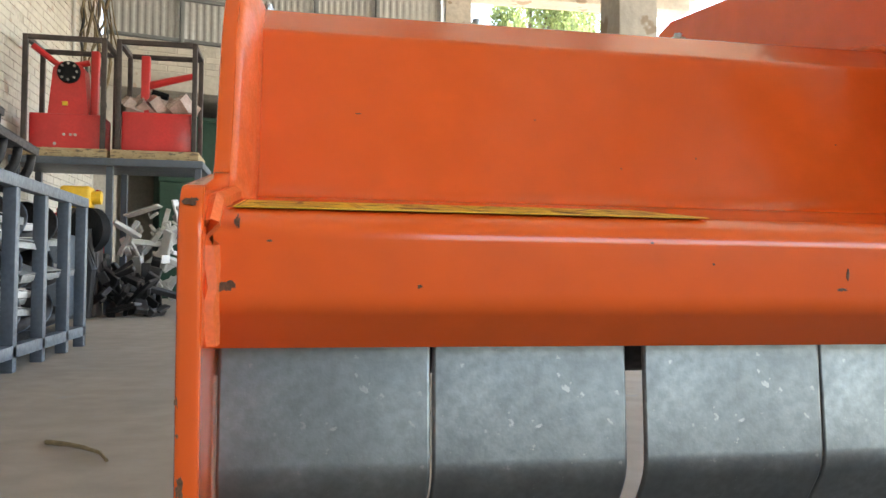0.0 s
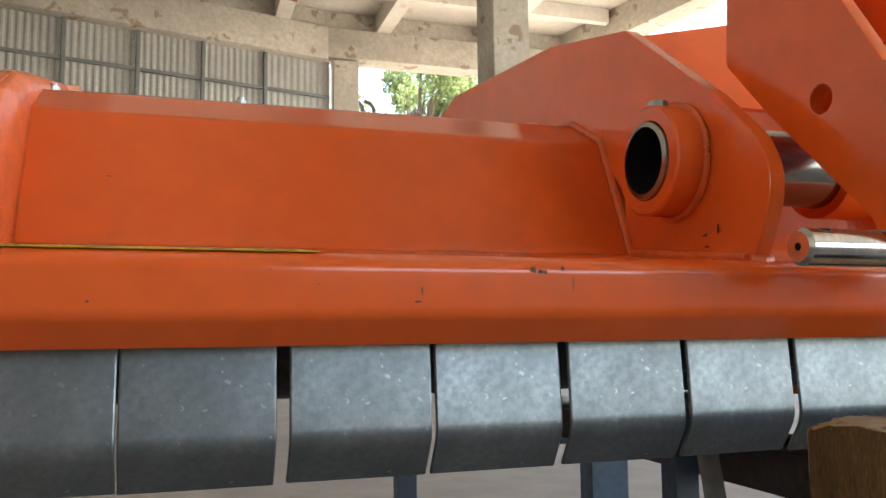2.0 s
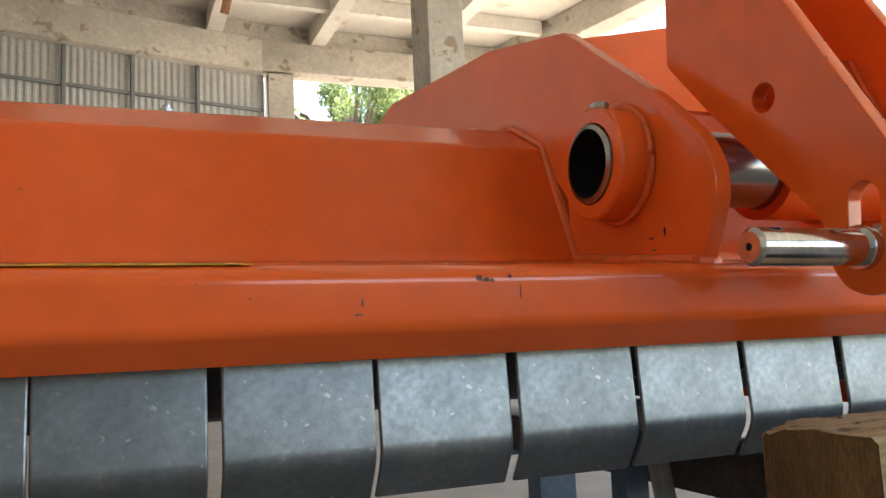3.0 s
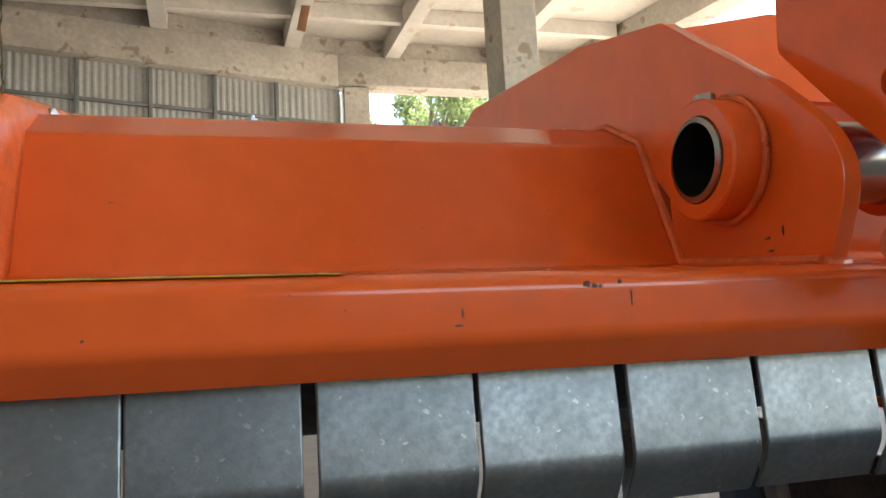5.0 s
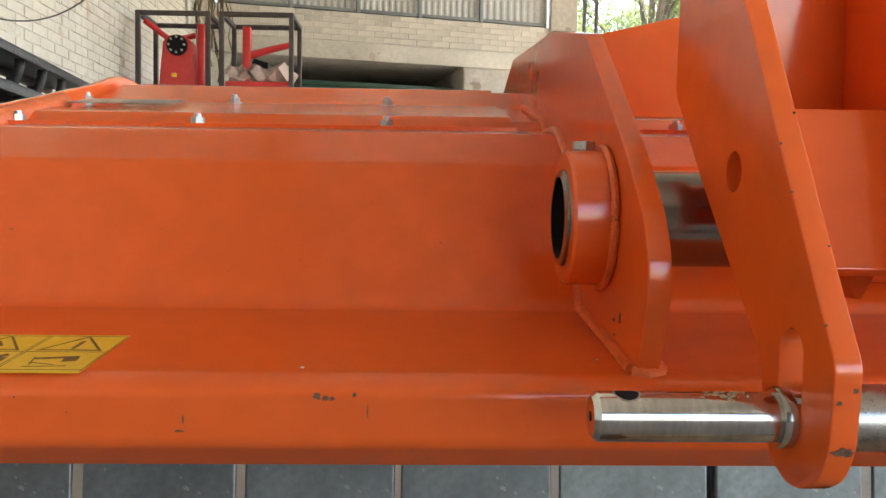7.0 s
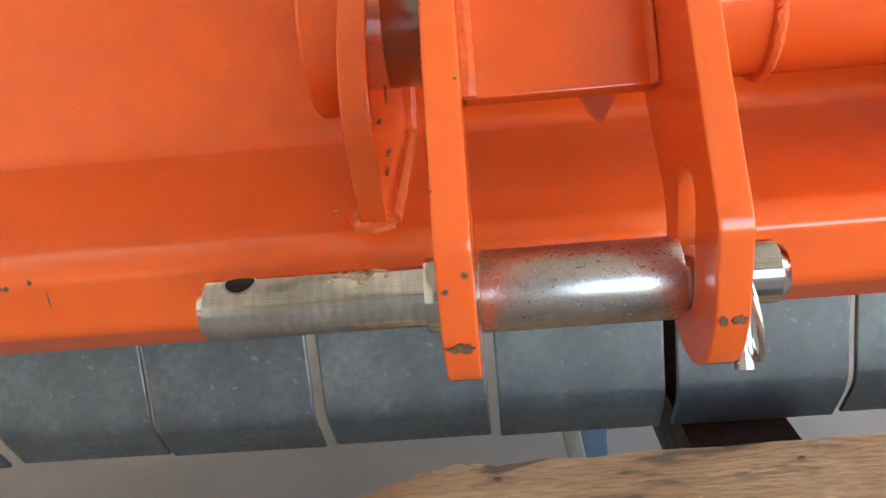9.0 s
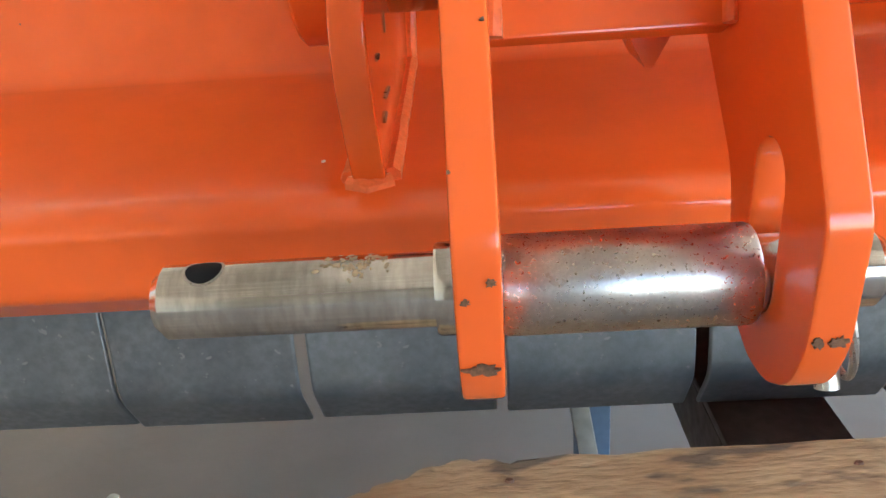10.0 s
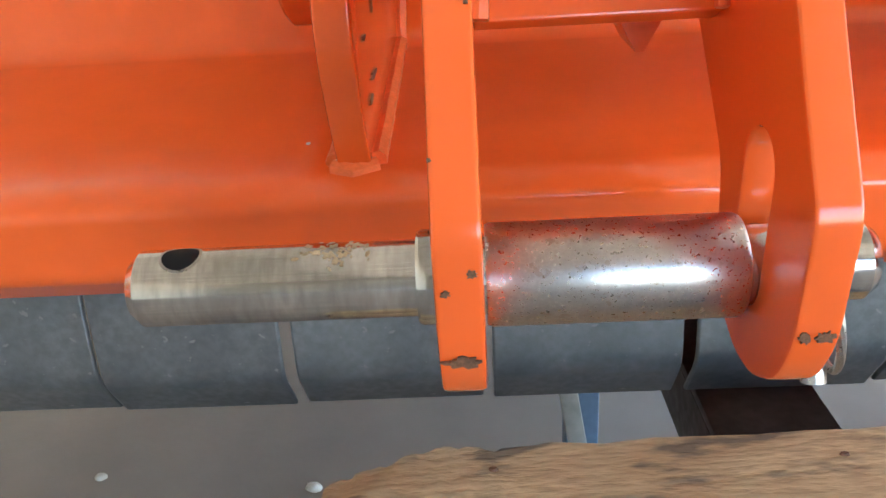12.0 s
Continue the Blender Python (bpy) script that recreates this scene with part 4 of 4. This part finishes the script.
# ---- rack with augers ----
rack = thing("steel_rack", "blue-grey steel tube rack full of black auger parts", "rack")
RX0, RX1, RY0, RY1 = -2.35, -1.10, 2.50, 4.60
T_ = 0.055
posts = [(RX1 - T_, RY0), (RX1 - T_, RY0 + 0.42), (RX1 - T_, RY0 + 0.84), (RX1 - T_, RY0 + 1.26), (RX1 - T_, RY0 + 1.68), (RX1 - T_, RY1 - T_), (RX0, RY0), (RX0, RY1 - T_), (RX0 + 0.6, RY0)]
for x, y in posts:
    part("post", block(x, x + T_, y, y + T_, 0, 0.79, 0.004), GREY, rack)
for z in (0.0601, 0.7905):
    part("rail", block(RX1 - T_, RX1, RY0 - 0.01, RY1 + 0.01, z, z + 0.055, 0.004), GREY, rack)
    part("rail", block(RX0, RX1 - T_ - 0.001, RY0, RY0 + T_, z, z + 0.055, 0.004), GREY, rack)
    part("rail", block(RX0, RX0 + T_, RY0 + T_, RY1, z, z + 0.055, 0.004), GREY, rack)
part("base_sheet", block(RX0 + 0.06, RX1 - 0.06, RY0 + 0.06, RY1 - 0.06, 0.1, 0.115, 0.002), DARKSTEEL, rack)


def auger(length, r, turns, seed):
    g = thing("auger", "black painted steel auger screw with worn edges", "auger", group="augers in the rack")
    part("shaft", rod([(0, 0, 0), (0, length, 0)], 0.03, 12), DARKSTEEL, g)
    bm = bmesh.new()
    prev = None
    n = int(turns * 20)
    for i in range(n + 1):
        a = 2 * math.pi * turns * i / n
        y = length * (0.03 + 0.94 * i / n)
        row = [bm.verts.new((q * math.cos(a), y, q * math.sin(a))) for q in (0.03, r)]
        if prev:
            bm.faces.new((prev[0], row[0], row[1], prev[1]))
        prev = row
    fo = part("flight", bm, DARKSTEEL, g)
    sm = fo.modifiers.new("thickness", "SOLIDIFY")
    sm.thickness = 0.008
    bm = rod([(r * math.cos(2 * math.pi * turns * i / n), length * (0.03 + 0.94 * i / n), r * math.sin(2 * math.pi * turns * i / n)) for i in range(n + 1)], 0.006, 5)
    part("worn_edge", bm, GREY, g, "bare worn steel edge")
    return g


a0 = auger(1.9, 0.105, 7, 1)
a0.matrix_basis = pose(-1.28, 2.6, 0.23)
for i, (x, z) in enumerate(((-1.28, 0.45), (-1.28, 0.67), (-1.51, 0.23), (-1.51, 0.45), (-1.51, 0.67), (-1.74, 0.23), (-1.74, 0.45), (-1.74, 0.67), (-1.97, 0.23), (-1.97, 0.45), (-1.97, 0.67))):
    copy_thing(a0, pose(x, 2.6 + 0.04 * (i % 3), z, 0, 25 * i, 0))


def strip(x, y, z, ln, w, tilt, lean, mat):
    g = thing("steel_strip", "pale grey cut steel strip lying among the augers", "strip", at=(x, y, z), group="strips in the rack")
    g.rotation_euler = (lean, tilt, 0)
    part("blade", sheet(fillet([(0, 0), (ln * 0.5, 0.012), (ln, 0)], [0, 0.3, 0], 6), 0, w, 0.004), mat, g)
    part("folded_edge", block(w - 0.004, w, 0.0, ln, -0.035, -0.0045, 0.001), mat, g)


rng = random.Random(31)
for i in range(16):
    ln = rng.uniform(0.5, 1.1)
    strip(-1.30 + rng.uniform(-0.08, 0.03), 2.6 + rng.uniform(0, 1.9 - ln), 0.17 + 0.036 * i, ln, rng.uniform(0.09, 0.16), rng.uniform(-0.35, 0.3), rng.uniform(-0.05, 0.05), STRIP if i % 3 else PLASTIC)


def trough(at, ry, rz, n):
    """A long black frame with half-ring webs."""
    g = thing("auger_trough", "black steel auger trough with half-ring webs on the rack", "trough", group="troughs on the rack")
    L = 1.9
    for x in (-0.15, 0.15):
        part("side_bar", block(x - 0.012, x + 0.012, 0, L, 0.22, 0.26, 0.003), DARKSTEEL, g)
    part("top_sheet", sheet([(0.0, 0.262), (L, 0.262)], -0.165, 0.165, 0.004), DARKSTEEL, g)
    for i in range(n):
        y = 0.06 + (L - 0.12) * i / (n - 1)
        bm = bmesh.new()
        ring = [[bm.verts.new((q * math.cos(a), y, 0.22 + q * 1.35 * math.sin(a) * -1)) for q in (0.115, 0.16)] for a in [math.pi * k / 14 for k in range(15)]]
        for p_, q_ in zip(ring, ring[1:]):
            bm.faces.new((p_[0], q_[0], q_[1], p_[1]))
        w = part("web", bm, DARKSTEEL, g)
        sm = w.modifiers.new("thickness", "SOLIDIFY")
        sm.thickness = 0.012
    g.matrix_basis = pose(*at, 0, ry, rz)
    return g


trough((-1.38, 2.62, 0.85), 0, 4, 7)
trough((-1.78, 2.55, 0.85), 0, -3, 7)
trough((-2.14, 2.65, 0.85), 0, 2, 6)
trough((-1.62, 2.9, 1.115), 0, 5, 7)

# ---- crumbs on the floor ----
for i, (x, y, r) in enumerate(((0.193, 0.352, 0.0065), (0.439, 0.323, 0.008), (0.02, 0.6, 0.005))):
    rng = random.Random(50 + i)
    bm = bmesh.new()
    bmesh.ops.create_icosphere(bm, subdivisions=2, radius=r, matrix=Matrix.Translation((0, 0, r * 0.55)) @ Matrix.Diagonal((1.2, 0.9, 0.6, 1)))
    for v in bm.verts:
        v.co += Vector((rng.uniform(-1, 1), rng.uniform(-1, 1), rng.uniform(-1, 1))) * r * 0.1
        v.co.z = max(v.co.z, 0)
    st = part("gravel_stone", bm, STONE)
    st.location = (x, y, 0)
    tagged(st, "small pale stone lying on the dusty floor", "stone", group="stones on the floor")
tw = part("dry_twig", rod([(-0.56, 1.85, 0.008), (-0.50, 1.80, 0.012), (-0.45, 1.77, 0.008), (-0.40, 1.70, 0.010), (-0.37, 1.63, 0.006)], 0.007, 7, 0.004), VINE)
tagged(tw, "thin dry brown twig on the concrete floor", "twig")

# ---- wall fixings, cable, dry vine ----
cab = part("wall_cable", rod([(-2.565, 3.2 + 4.9 * i / 30, 1.92 + 0.145 * (3.2 + 4.9 * i / 30 - 4.9) ** 2) for i in range(31)], 0.006, 6), CABLE)
tagged(cab, "black cable sagging along the whitewashed wall", "cable")
loop = part("cable_loop", rod([(-2.55 + 0.02 * math.sin(3 * a), 8.12 + 0.10 * math.cos(a) + 0.008 * a, 3.42 + 0.15 * math.sin(a)) for a in [0.5 * i for i in range(26)]], 0.006, 6), CABLE)
tagged(loop, "loose loops of black cable on the wall", "cable")
jb = thing("junction_box", "narrow grey junction box on the brick wall", "box", at=(-2.58, 9.9, 4.15))
part("case", block(0, 0.12, 0, 0.3, 0, 0.62, 0.01), PLASTIC, jb)
part("conduit", rod([(0.04, 0.1, 0), (0.04, 0.1, -1.2)], 0.02, 8), PLASTIC, jb)
bx = thing("wall_crate", "rusty brown steel box fixed high on the wall", "box", at=(-2.58, 7.9, 3.95))
part("case", block(0, 0.3, 0, 0.7, 0, 0.35, 0.015), material("rusty_red", (0.22, 0.07, 0.035), 0.8, vary=0.3, bump=0.3), bx)
part("lid", block(-0.0, 0.32, -0.01, 0.71, 0.351, 0.38, 0.006), BROWN, bx)
vine = bmesh.new()
rng = random.Random(8)
vt = thing("dry_vine", "tangle of dry vine stems and old wires in the corner", "vine")
for i in range(15):
    x0, y0 = -2.52 + rng.uniform(0, 0.2), 10.6 + rng.uniform(-0.5, 0.55)
    pts, z = [], 5.6
    while z > 3.0 - rng.random() * 0.8:
        pts.append((x0, y0, z))
        x0 = min(max(x0 + rng.uniform(-0.07, 0.07), -2.55), -2.2)
        y0 = min(y0 + rng.uniform(-0.09, 0.09), 11.2)
        z -= rng.uniform(0.12, 0.3)
    part("stem", rod(pts, rng.uniform(0.008, 0.022), 5), VINE if i % 4 else CABLE, vt)

hp = thing("hanging_scrap", "torn brown board hanging from the ceiling rib", "board", at=(1.55, 10.6, 5.05))
part("board", block(-0.06, 0.06, -0.02, 0.02, 0, 0.4, 0.004, m=Matrix.Rotation(radians(12), 4, "Y")), material("torn_board", (0.32, 0.16, 0.08), 0.9, vary=0.3), hp)
part("tie", rod([(0.08, 0, 0.38), (0.08, 0, 0.7)], 0.008, 6), VINE, hp)

# ---- yard beyond the openings ----
yard = part("ground", block(6.9, 80, -35, 100, 0.001, 0.012, 0), EARTH)
tagged(yard, "pale trodden earth of the yard", "ground", kind="structure")
truck = thing("cream_stack", "cream ribbed machine housing with two bent exhaust pipes", "machine", at=(3.16, 13.6, 0))
part("housing", block(0.0, 0.42, 0, 0.6, 0, 3.75, 0.03), CREAM, truck)
for i in range(4):
    part("rib", block(-0.01, 0.43, -0.03, -0.001, 2.7 + 0.24 * i, 2.86 + 0.24 * i, 0.02), CREAM, truck)
for dx in (0.12, 0.33):
    part("exhaust_pipe", rod([(dx, 0.3, 3.7), (dx, 0.3, 4.4), (dx - 0.03, 0.3, 4.54), (dx - 0.09, 0.3, 4.62), (dx - 0.2, 0.3, 4.66)], 0.04, 10), BROWN, truck)


def tree(at, height, crown, leaves, seed, leaf_mat, label, slim=1.0):
    rng = random.Random(seed)
    g = thing("tree", label, "tree", at=at)
    part("trunk", rod([(0, 0, 0), (0.1, 0, height * 0.2), (0.0, 0.1, height * 0.45), (0.1, 0, height * 0.8)], 0.05 * height * 0.5, 10, 0.05), BARK, g)
    centres = []
    for i in range(24):
        a, r = rng.uniform(0, 6.28), crown * math.sqrt(rng.random())
        z = height * (0.3 + 0.68 * rng.random())
        k = slim * (1.15 - abs(z / height - 0.55) * 1.3)
        c = Vector((r * math.cos(a) * k, r * math.sin(a) * k, z))
        centres.append((c, crown * rng.uniform(0.16, 0.4) * min(1, slim + 0.2)))
        part("limb", rod([(0.05, 0, max(height * 0.15, z * 0.6)), (c.x * 0.5, c.y * 0.5, z * 0.85), tuple(c)], 0.09, 6, 0.02), BARK, g)
    vs, fs = [], []
    for i in range(leaves):
        c, r = centres[rng.randrange(len(centres))]
        d = Vector((rng.gauss(0, 1), rng.gauss(0, 1), rng.gauss(0, 0.8)))
        p = c + d.normalized() * r * rng.random() ** 0.4
        p.z -= 0.5 * rng.random() * (1 if slim > 0.8 else 0)
        q = Euler((rng.uniform(0, 6.28), rng.uniform(0, 6.28), rng.uniform(0, 6.28))).to_matrix()
        s = rng.uniform(0.045, 0.1)
        k = len(vs)
        vs += [tuple(p + q @ Vector(v) * s) for v in ((-1, 0, 0), (0, -0.45, 0.1), (1, 0, 0), (0, 0.45, 0.1))]
        fs.append((k, k + 1, k + 2, k + 3))
    me = bpy.data.meshes.new("crown")
    me.from_pydata(vs, [], fs)
    me.materials.append(leaf_mat)
    ob = new("crown", me)
    ob.parent = g
    return g


tree((7.2, 24, 0), 9.6, 3.6, 27000, 1, LEAF, "broad pale green willow-like tree in the yard")
tree((10.6, 29, 0), 10.5, 3.4, 13000, 2, LEAF, "tall leafy green tree at the back of the yard")
tree((4.4, 30, 0), 9.0, 3.2, 10000, 3, LEAF_DARK, "dark green tree behind the yard")
tree((16.2, 26, 0), 9.7, 2.2, 30000, 4, LEAF_DARK, "slim green poplar in the yard", slim=0.6)

# ---- bricks ----
def brick_field(parent, w, h, t, places, near):
    """Whitewashed bricks: near ones as pieces of their own, the rest joined."""
    bm = block(-w / 2, w / 2, -t, t, -h / 2, h / 2, 0.004, 1)
    me = bpy.data.meshes.new("brick")
    bm.to_mesh(me)
    co = [v.co.copy() for v in bm.verts]
    fc = [[v.index for v in f.verts] for f in bm.faces]
    bm.free()
    me.materials.append(WHITEWASH)
    rng = random.Random(21)
    places.sort(key=near)
    vs, fs = [], []
    for i, m in enumerate(places):
        m = m @ Matrix.Translation((rng.uniform(-0.003, 0.003), rng.uniform(-0.002, 0.002), rng.uniform(-0.002, 0.002))) @ Matrix.Rotation(rng.uniform(-0.012, 0.012), 4, "Y")
        if i < 280:
            ob = new("brick", me)
            ob.parent = parent
            ob.matrix_basis = m
        else:
            k = len(vs)
            vs += [tuple(m @ c) for c in co]
            fs += [tuple(k + j for j in f) for f in fc]
    if vs:
        m2 = bpy.data.meshes.new("brick_courses")
        m2.from_pydata(vs, [], fs)
        m2.materials.append(WHITEWASH)
        ob = new("brick_courses", m2)
        ob.parent = parent
        ob["kind"] = "stuff"


BW, BH = 0.25, 0.077
west = []
for r in range(62):
    for c in range(27):
        y = 4.6 + c * 0.26 + (0.13 if r % 2 else 0)
        z = 0.72 + r * 0.0865
        if y < 11.2 and z < 5.7 and not (r % 11 == 3 and c % 9 == 4):
            west.append(Matrix.Translation((-2.58, y, z)) @ Matrix.Rotation(radians(90), 4, "Z"))
brick_field(wl, BW, BH, 0.009, west, lambda m: (m.translation.y - 2) ** 2 + (m.translation.z - 2.5) ** 2)
north = []
for r in range(42):
    for c in range(21):
        u = 0.14 + c * 0.26 + (0.13 if r % 2 else 0)
        z = 0.04 + r * 0.0865
        if u < FL - 0.13 and (z > 3.0 or u > 3.9) and not (r > 39 and c % 4 == 1):
            north.append(FW @ Matrix.Translation((u, 0.0, z)))
brick_field(wn_, BW, BH, 0.009, north, lambda m: abs(m.translation.z - 3.3))
